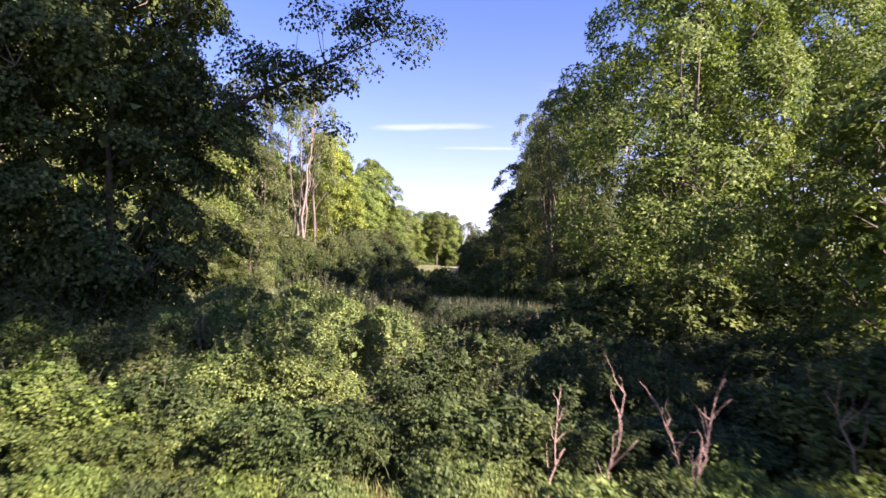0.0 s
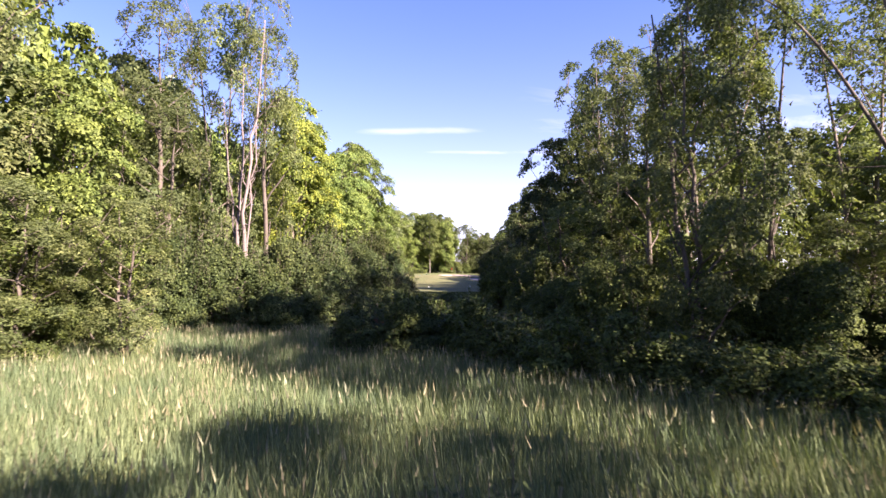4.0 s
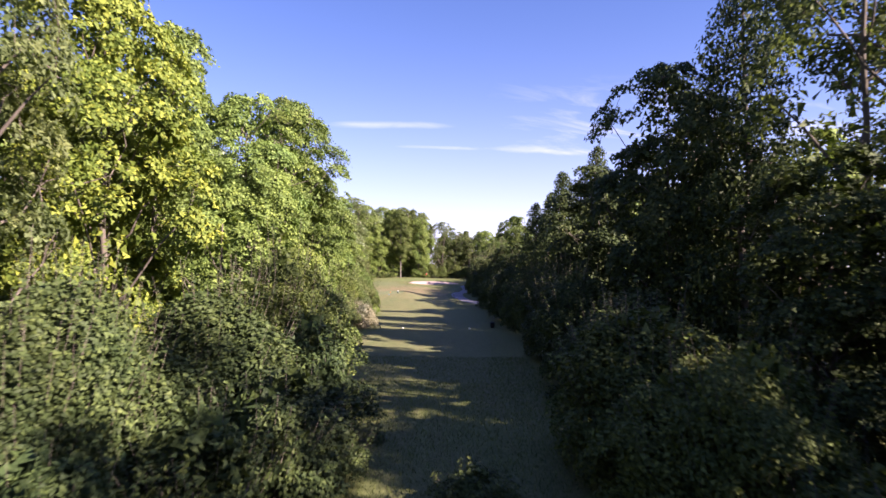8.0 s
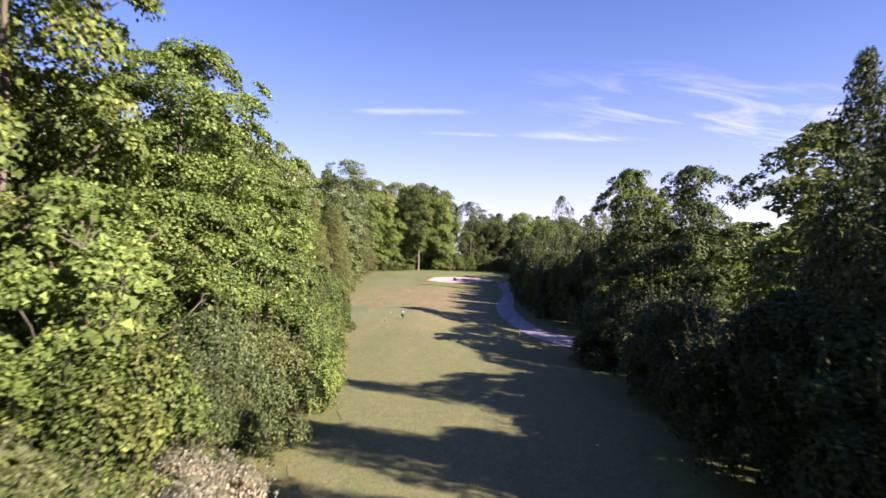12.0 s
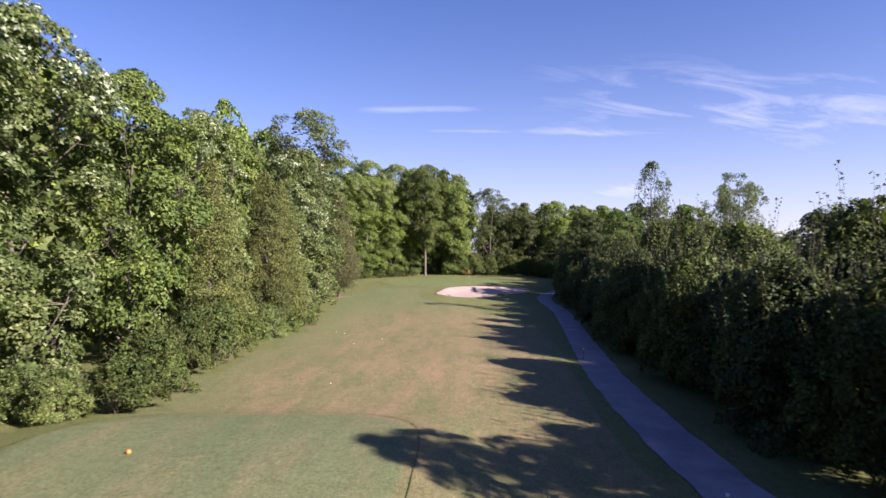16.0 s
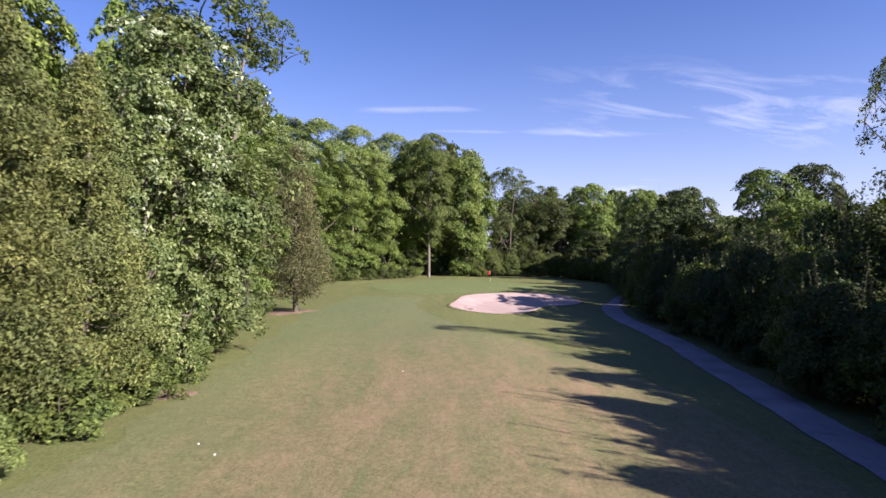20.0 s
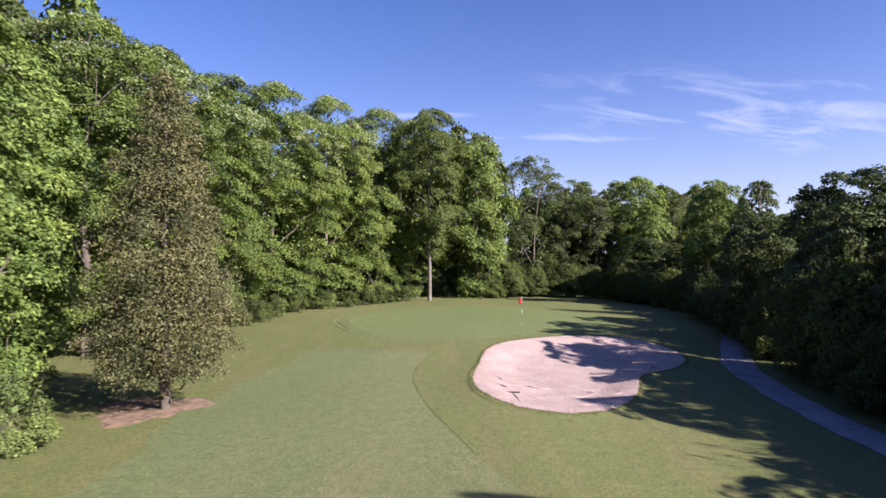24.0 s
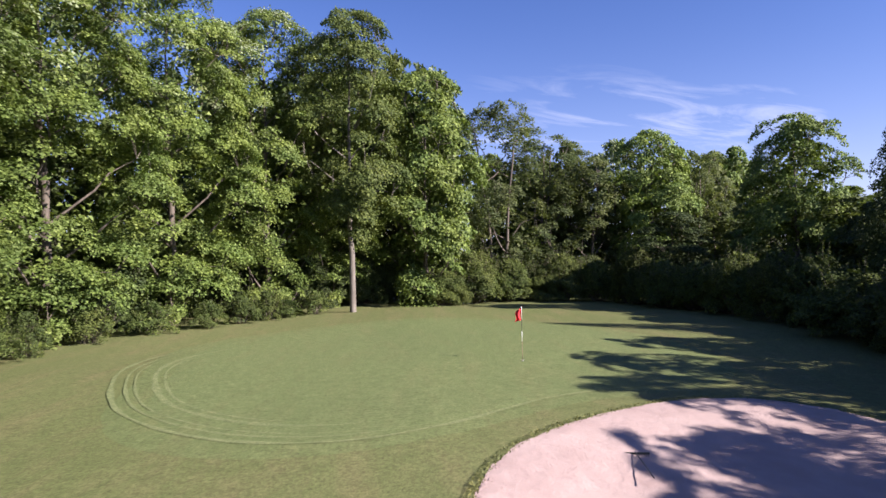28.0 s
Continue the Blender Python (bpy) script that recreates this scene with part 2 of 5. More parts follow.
def plain_material(name, colour, rough=0.6, spread=0.12, scale=12.0, metal=0.0):
    m, n, l, p = material(name)
    pos = n.new("ShaderNodeTexCoord").outputs["Object"]
    f = noise_node(n, l, scale, 5, 0.6, pos)
    lo, hi = tuple(c * (1 - spread * 2) for c in colour), tuple(min(1, c * (1 + spread)) for c in colour)
    l.new(ramp_node(n, l, f, (0.3, lo), (0.7, hi)), p.inputs["Base Color"])
    p.inputs["Roughness"].default_value, p.inputs["Metallic"].default_value = rough, metal
    return m


MAPLE = leaf_material("maple_leaf", (0.07, 0.105, 0.022), (0.15, 0.218, 0.05), (0.28, 0.35, 0.09))
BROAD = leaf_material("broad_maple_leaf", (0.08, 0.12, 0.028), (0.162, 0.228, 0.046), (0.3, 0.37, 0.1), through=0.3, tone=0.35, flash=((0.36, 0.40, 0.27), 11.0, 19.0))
GOLD = leaf_material("yellowing_maple_leaf", (0.1, 0.15, 0.022), (0.2, 0.27, 0.046), (0.42, 0.43, 0.07), tone=0.2)
ASH = leaf_material("ash_leaf", (0.075, 0.1, 0.032), (0.145, 0.187, 0.066), (0.27, 0.31, 0.13), through=0.45)
FRESH = leaf_material("fresh_ash_leaf", (0.07, 0.105, 0.03), (0.132, 0.195, 0.05), (0.28, 0.35, 0.1), through=0.38, tone=0.2)
# Oak green, taken darker to carry deep shade on trees and hedges.
OAK_SHADE = leaf_material("oak_and_shade_leaf", (0.032, 0.05, 0.015), (0.064, 0.094, 0.029), (0.13, 0.165, 0.05), through=0.18)
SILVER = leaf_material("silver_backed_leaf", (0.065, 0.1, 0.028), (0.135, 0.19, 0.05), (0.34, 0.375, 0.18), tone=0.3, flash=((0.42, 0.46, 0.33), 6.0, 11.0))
CEDAR = leaf_material("cedar_spray", (0.075, 0.092, 0.026), (0.148, 0.175, 0.052), (0.26, 0.28, 0.095), through=0.2, tone=0.35)
BROWN = leaf_material("brownish_cedar_spray", (0.075, 0.078, 0.03), (0.138, 0.14, 0.058), (0.24, 0.23, 0.11), through=0.15, tone=0.2)
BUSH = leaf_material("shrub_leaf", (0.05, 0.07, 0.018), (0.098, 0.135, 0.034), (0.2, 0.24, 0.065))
# Lit copy of the shrub leaf: sunlight is put into the colour.
BRIGHT = leaf_material("sun_toned_shrub_leaf", (0.1, 0.14, 0.04), (0.178, 0.243, 0.068), (0.34, 0.39, 0.14), tone=0.25)
WILLOW = leaf_material("grey_willow_leaf", (0.09, 0.105, 0.045), (0.17, 0.19, 0.09), (0.31, 0.32, 0.19), tone=0.3)
RUSSET = leaf_material("russet_leaf", (0.14, 0.06, 0.03), (0.26, 0.12, 0.06), (0.4, 0.22, 0.1), tone=0.1)
BLOSSOM = leaf_material("cream_blossom", (0.12, 0.14, 0.05), (0.30, 0.28, 0.17), (0.66, 0.60, 0.46), tone=0.1)
REED = leaf_material("reed_blade", (0.1, 0.14, 0.055), (0.18, 0.245, 0.11), (0.32, 0.38, 0.2), through=0.3, tone=0.05)
SEED = leaf_material("reed_seed_head", (0.2, 0.19, 0.1), (0.33, 0.31, 0.18), (0.48, 0.45, 0.29), through=0.2, tone=0.05)
BARK = bark_material("grey_brown_bark", (0.05, 0.038, 0.03), (0.16, 0.13, 0.105))
PALE_BARK = bark_material("pale_bark", (0.09, 0.075, 0.062), (0.21, 0.18, 0.155))
DEAD = bark_material("bleached_dead_wood", (0.1, 0.078, 0.072), (0.29, 0.23, 0.21))
ROUGH = turf_material("rough_grass", (0.138, 0.156, 0.058), (0.162, 0.174, 0.07), (0.205, 0.175, 0.086), 0.45, 40.0)
FAIRWAY = turf_material("fairway_turf", (0.13, 0.156, 0.066), (0.172, 0.184, 0.084), (0.32, 0.215, 0.138), 1.15, 50.0, (1.8, 11.5))
FRINGE = turf_material("apron_turf", (0.147, 0.176, 0.068), (0.166, 0.19, 0.078), (0.19, 0.182, 0.082), 0.35, 70.0)
GREEN = turf_material("putting_turf", (0.15, 0.182, 0.073), (0.17, 0.198, 0.082), (0.185, 0.188, 0.082), 0.3, 120.0)
PALE_TURF = turf_material("worn_pale_turf", (0.2, 0.225, 0.1), (0.215, 0.24, 0.11), (0.21, 0.225, 0.1), 0.2, 120.0)
TEE = turf_material("tee_turf", (0.146, 0.172, 0.09), (0.188, 0.2, 0.105), (0.25, 0.2, 0.12), 0.4, 80.0)
DARK_TURF = turf_material("long_turf_edge", (0.126, 0.145, 0.055), (0.14, 0.156, 0.064), (0.16, 0.14, 0.066), 0.3, 60.0)
WHITE = plain_material("white_paint", (0.78, 0.78, 0.75), 0.5, 0.08)
RED = plain_material("red_cloth", (0.62, 0.025, 0.035), 0.8, 0.15)
BLACK = plain_material("black_plastic", (0.02, 0.02, 0.022), 0.45, 0.1)
GREENPAINT = plain_material("dark_green_enamel", (0.015, 0.05, 0.035), 0.35, 0.1)
WOOD = plain_material("weathered_wood", (0.28, 0.20, 0.13), 0.85, 0.3)
ORANGE = plain_material("orange_paint", (0.72, 0.22, 0.05), 0.5, 0.1)
BLUE = plain_material("blue_paint", (0.03, 0.16, 0.3), 0.5, 0.1)
STALK = plain_material("dry_reddish_stem", (0.34, 0.22, 0.2), 0.9, 0.2)
DIRT = plain_material("bare_dirt_and_litter", (0.20, 0.13, 0.09), 0.95, 0.35, 3.0)


def sand_material():
    m, n, l, p = material("pale_pink_sand")
    pos = n.new("ShaderNodeNewGeometry").outputs["Position"]
    f, g, h = noise_node(n, l, 0.8, 5, 0.6, pos), noise_node(n, l, 90, 3, 0.7, pos), noise_node(n, l, 5.0, 4, 0.6, pos)
    col = ramp_node(n, l, f, (0.3, (0.285, 0.20, 0.185)), (0.7, (0.37, 0.275, 0.255)))
    col = mix_node(n, l, 0.3, col, ramp_node(n, l, g, (0.3, (0.35, 0.35, 0.35)), (0.7, (0.65, 0.65, 0.65))), "OVERLAY")
    l.new(col, p.inputs["Base Color"])
    p.inputs["Roughness"].default_value = 0.95
    b = n.new("ShaderNodeBump")
    b.inputs["Strength"].default_value, b.inputs["Distance"].default_value = 0.7, 0.06
    l.new(mix_node(n, l, 0.25, h, g), b.inputs["Height"])
    l.new(b.outputs[0], p.inputs["Normal"])
    return m


def gravel_material():
    m, n, l, p = material("grey_cart_path_gravel")
    pos = n.new("ShaderNodeNewGeometry").outputs["Position"]
    f, g = noise_node(n, l, 0.7, 5, 0.65, pos), noise_node(n, l, 45, 4, 0.75, pos)
    col = ramp_node(n, l, f, (0.3, (0.15, 0.135, 0.165)), (0.72, (0.265, 0.235, 0.275)))
    col = mix_node(n, l, 0.5, col, ramp_node(n, l, g, (0.3, (0.3, 0.3, 0.3)), (0.7, (0.7, 0.7, 0.7))), "OVERLAY")
    l.new(col, p.inputs["Base Color"])
    p.inputs["Roughness"].default_value = 0.92
    b = n.new("ShaderNodeBump")
    b.inputs["Strength"].default_value, b.inputs["Distance"].default_value = 0.6, 0.02
    l.new(g, b.inputs["Height"])
    l.new(b.outputs[0], p.inputs["Normal"])
    return m


SAND, GRAVEL = sand_material(), gravel_material()
EDGE_BLADE = leaf_material("turf_blade", (0.14, 0.165, 0.05), (0.2, 0.22, 0.075), (0.3, 0.28, 0.12), tone=0.05)

# ---- ground ----
CENTRE_Y = (-260, -232, -222, -214, -205, -180, -173, -166, -158, -140, -112, -98, -90, -72, -56, -45, -30, -18, -8, 4, 20, 45, 80)
CENTRE_Z = (-3.1, -3.0, -2.9, -3.1, -3.4, -3.4, -3.0, -2.0, -1.35, -1.45, -1.0, -0.45, -0.2, -0.35, -0.65, -0.6, -0.4, -0.3, -0.05, 0.0, 0.25, 0.3, 0.0)
BUNKER_C = Vector((5.0, -16.5))


def smooth(a, b, v):
    k = min(1.0, max(0.0, (v - a) / (b - a)))
    return k * k * (3 - 2 * k)


BEND_Y, BEND_X = (-400, -71, -50, -40, -28, -22), (11.09, 2.7, 2.05, 1.8, 0.4, 0.0)


def bend(y):
    """The hole runs askew to its green: the sideways offset of everything short of it."""
    return float(np.interp(y, BEND_Y, BEND_X))


BUNKER_AXIS = radians(78.0)


def bunker_radius(a):
    """The edge of the bean, in a frame turned to its long axis and squeezed to two thirds across."""
    c, s = math.cos, math.sin
    return 9.07 + 0.25 * c(a) - 0.62 * s(a) + 1.58 * c(2 * a) - 1.54 * s(2 * a) - 1.24 * c(3 * a) - 0.33 * s(3 * a)


def bunker_point(a, k):
    """The place at a share k of the way from the bunker's middle to its edge."""
    u, v = bunker_radius(a) * k * math.cos(a), bunker_radius(a) * k * math.sin(a) / 1.5
    return BUNKER_C.x + u * math.cos(BUNKER_AXIS) - v * math.sin(BUNKER_AXIS), BUNKER_C.y + u * math.sin(BUNKER_AXIS) + v * math.cos(BUNKER_AXIS)


def bunker_depth(x, y):
    dx, dy = x - BUNKER_C.x, y - BUNKER_C.y
    if dx * dx + dy * dy > 260:
        return 9.9
    u = dx * math.cos(BUNKER_AXIS) + dy * math.sin(BUNKER_AXIS)
    v = (dy * math.cos(BUNKER_AXIS) - dx * math.sin(BUNKER_AXIS)) * 1.5
    return math.hypot(u, v) / bunker_radius(math.atan2(v, u))


def height(x, y):
    x -= bend(y)
    z = float(np.interp(y, CENTRE_Y, CENTRE_Z))
    z -= 0.055 * min(max(x, 0.0), 15.0) * smooth(-118, -95, y) * (1 - 0.6 * smooth(-12, 6, y))
    z += 0.35 * smooth(3, 0, abs(x + 6.5) - 5.0) * smooth(-101, -95, y) * smooth(-82, -87, y)
    if y < -160:
        z += 0.9 * smooth(13, 26, abs(x - 3)) * smooth(-160, -168, y)
    z += 0.04 * math.sin(x * 0.35 + y * 0.11) + 0.03 * math.sin(y * 0.42 - x * 0.2)
    q = bunker_depth(x + bend(y), y)
    if q < 1.35:
        z += 0.05 * smooth(1.3, 1.03, q) - 0.36 * smooth(1.03, 0.5, q)
    return z


def mesh_from(name, verts, faces, mat):
    me = bpy.data.meshes.new(name)
    me.from_pydata(verts, [], faces)
    me.materials.append(mat)
    me.update()
    return me


def smoothed(me):
    me.polygons.foreach_set("use_smooth", [True] * len(me.polygons))
    return me


def part(name, me, parent, label=""):
    ob = new(name, me)
    ob.parent = parent
    return tagged(ob, label)


def spaced(*runs):
    out = []
    for a, b, step in runs:
        out += list(np.arange(a, b, step))
    return out


def build_ground():
    xs = [-1500, -700, -300, -150, -90, -60] + spaced((-45, -14, 1.2), (-14, -3, 0.6), (-3, 13, 0.4), (13, 30, 0.8), (30, 50, 2.0)) + [60, 90, 150, 300, 700, 1500]
    ys = [-1700, -800, -450, -330, -280] + spaced((-260, -104, 1.0), (-104, -32, 0.8), (-32, -7, 0.4), (-7, 40, 0.8), (40, 70, 2.0)) + [90, 130, 200, 400, 900, 2500]
    verts = [(x + bend(y), y, height(x + bend(y), y)) for y in ys for x in xs]
    w = len(xs)
    faces = [(j * w + i, j * w + i + 1, (j + 1) * w + i + 1, (j + 1) * w + i) for j in range(len(ys) - 1) for i in range(w - 1)]
    g = new("ground", smoothed(mesh_from("ground", verts, faces, ROUGH)))
    tagged(g, "uneven rough grass and woodland floor of the golf hole", "ground", kind="structure")


build_ground()


def sheet(name, left, right, mat, label, lift, across=10, along=1.0, category="ground"):
    """A strip of ground cover between two edges, each a function of y; it follows the ground."""
    (y0, y1), verts, faces = left[0], [], []
    n = max(2, int((y1 - y0) / along))
    for j in range(n + 1):
        y = y0 + (y1 - y0) * j / n
        a, b = left[1](y) + bend(y), right(y) + bend(y)
        for i in range(across + 1):
            x = a + (b - a) * i / across
            verts.append((x, y, height(x, y) + lift))
    w = across + 1
    faces = [(j * w + i, j * w + i + 1, (j + 1) * w + i + 1, (j + 1) * w + i) for j in range(n) for i in range(across)]
    ob = new(name, smoothed(mesh_from(name, verts, faces, mat)))
    return tagged(ob, label, category, kind="structure")


def curve_x(ys, xs):
    return lambda y: float(np.interp(y, ys, xs)) + 0.25 * math.sin(y * 0.9) + 0.15 * math.sin(y * 2.3 + 1)


EDGE_Y, EDGE_X = (-150, -135, -115, -100, -85, -60, -48, -42, -37, -30, -26, -20, -16, -14.5), (3.5, 5.5, 5.6, 5.0, 4.6, 7.0, 6.0, 2.5, -0.6, -2.1, -2.9, -3.4, -3.0, -2.2)


def fairway_right(y):
    """The fairway's smooth right edge."""
    return sum(float(np.interp(y + d, EDGE_Y, EDGE_X)) for d in (-3, -2, -1, 0, 1, 2, 3)) / 7


sheet("fairway", ((-150, -14.5), curve_x((-150, -135, -115, -100, -85, -60, -40, -26, -14.5), (-2.5, -3.8, -3.2, -6, -11, -10.5, -12, -11.5, -9.5))),
      fairway_right, FAIRWAY,
      "mown fairway turf with dry brown patches", 0.012, 26, 0.6)
sheet("fairway_edge", ((-33, -15), lambda y: fairway_right(y) - 0.03), lambda y: fairway_right(y) + 0.03, DARK_TURF, "dark line of longer grass along the mown fairway", 0.02, 2, 0.4)


def disc(name, cx, cy, radius, mat, label, lift, rings=14, seg=72, category="ground"):
    """A round sheet whose edge radius is a function of the angle, following the ground."""
    verts, faces = [(cx, cy, height(cx, cy) + lift)], []
    for k in range(1, rings + 1):
        for s in range(seg):
            a = 2 * math.pi * s / seg
            r = radius(a) * k / rings
            x, y = cx + r * math.cos(a), cy + r * math.sin(a)
            verts.append((x, y, height(x, y) + (lift if k < rings else -0.01)))
    for s in range(seg):
        faces.append((0, 1 + s, 1 + (s + 1) % seg))
        for k in range(rings - 1):
            a, b = 1 + k * seg + s, 1 + k * seg + (s + 1) % seg
            faces.append((a, a + seg, b + seg, b))
    ob = new(name, smoothed(mesh_from(name, verts, faces, mat)))
    return tagged(ob, label, category, kind="structure")


def ring(name, cx, cy, radius, a0, a1, width, mat, label, lift, seg=160):
    verts, faces = [], []
    for s in range(seg + 1):
        a = a0 + (a1 - a0) * s / seg
        wob = 1 + 0.25 * math.sin(9 * a) + 0.2 * math.sin(23 * a)
        for k in (-0.5, 0.5):
            r = radius(a) + k * width * wob * min(1, 8 * min(s, seg - s) / seg + 0.05)
            x, y = cx + r * math.cos(a), cy + r * math.sin(a)
            verts.append((x, y, height(x, y) + lift))
    faces = [(2 * s, 2 * s + 1, 2 * s + 3, 2 * s + 2) for s in range(seg)]
    ob = new(name, smoothed(mesh_from(name, verts, faces, mat)))
    return tagged(ob, label, "turf", kind="structure")


def green_radius(a):
    c, s = math.cos, math.sin
    return 12.15 - 0.21 * c(a) + 2.07 * s(a) - 0.62 * c(2 * a) + 1.08 * s(2 * a) + 0.62 * c(3 * a) - 0.72 * s(4 * a) - 0.5


disc("putting_green", 0.5, 1.0, lambda a: green_radius(a) + 1.0 + 0.12 * math.sin(5 * a), FRINGE, "close-mown collar round the putting green", 0.018, 20, 120)
disc("putting_green", 0.5, 1.0, green_radius, GREEN, "smooth pale green putting surface", 0.024, 24, 120)
MARK_A = [radians(v) for v in (125, 156, 180, 203, 242, 260, 278, 298, 317, 330, 345)]
MARK_R = (10.6, 10.7, 9.9, 9.3, 10.2, 10.6, 9.7, 8.1, 8.1, 9.2, 11.6)


def mark_radius(a):
    """The outermost mowing line, smoothed."""
    return sum(float(np.interp(a + d, MARK_A, MARK_R)) for d in np.linspace(-0.2, 0.2, 9)) / 9


for share, a0, a1, width in ((1.0, 2.3, 6.0, 0.16), (0.955, 2.6, 4.9, 0.1), (0.925, 2.9, 4.7, 0.08), (0.86, 2.4, 4.75, 0.2), (0.825, 2.8, 4.5, 0.09)):
    ring("worn_ring", -1.5, 0.0, lambda a: mark_radius(a) * share, a0, a1, width, PALE_TURF, "thin pale mowing line curving round the green", 0.029)
disc("tee_box", -6.6 + bend(-89.5), -89.5, lambda a: 5.4 / (abs(math.cos(a)) ** 3.5 + abs(0.93 * math.sin(a)) ** 3.5) ** (1 / 3.5), TEE, "closely mown raised tee box turf", 0.022)
ring("tee_edge", -6.6 + bend(-89.5), -89.5, lambda a: 5.45 / (abs(math.cos(a)) ** 3.5 + abs(0.93 * math.sin(a)) ** 3.5) ** (1 / 3.5), -1.1, 4.2, 0.035, DARK_TURF, "dark line of longer grass round the tee box", 0.03)

# cart path
PATH_Y = (-101, -98, -95.5, -92, -88, -82, -73, -67, -57, -49, -41, -32, -24, -15, -9, -3)
PATH_X = (11.5, 8.6, 7.2, 6.6, 6.4, 6.5, 7.2, 8.0, 9.5, 10.5, 11.4, 12.5, 13.4, 14.9, 17.3, 20.0)


def path_mid(y):
    lo = [float(np.interp(y + d, PATH_Y, PATH_X)) for d in (-2, -1, 0, 1, 2)]
    return sum(lo) / 5 + bend(y)


def build_path():
    verts, faces, rows = [], [], []
    y = -101.0
    while y <= -3:
        m, m2 = path_mid(y), path_mid(y + 0.2)
        d = Vector((m2 - m, 0.2)).normalized()
        side = Vector((d.y, -d.x))
        half = 0.9 + 0.9 * smooth(-93, -99, y) + 0.03 * math.sin(y * 1.3)
        rows.append([(m + side.x * half * k + 0.03 * math.sin(3.1 * y + k), y + side.y * half * k) for k in (-1, -0.6, 0, 0.6, 1)])
        y += 0.4
    for r in rows:
        for i, (x, yy) in enumerate(r):
            verts.append((x, yy, height(x, yy) + (0.03, 0.055, 0.06, 0.055, 0.03)[i]))
    faces = [(5 * j + i, 5 * j + i + 1, 5 * j + i + 6, 5 * j + i + 5) for j in range(len(rows) - 1) for i in range(4)]
    tagged(new("cart_path", smoothed(mesh_from("cart_path", verts, faces, GRAVEL))), "narrow grey crushed-stone golf cart path", "path", kind="structure")


build_path()


def islands(name, pts, mat):
    """One mesh of many loose faces; pts holds the corners of each."""
    n, k = pts.shape[:2]
    me = bpy.data.meshes.new(name)
    me.vertices.add(k * n)
    me.vertices.foreach_set("co", pts.reshape(-1).astype(np.float32))
    me.loops.add(k * n)
    me.loops.foreach_set("vertex_index", np.arange(k * n, dtype=np.int32))
    me.polygons.add(n)
    me.polygons.foreach_set("loop_start", np.arange(0, k * n, k, dtype=np.int32))
    me.materials.append(mat)
    me.update(calc_edges=True)
    return me


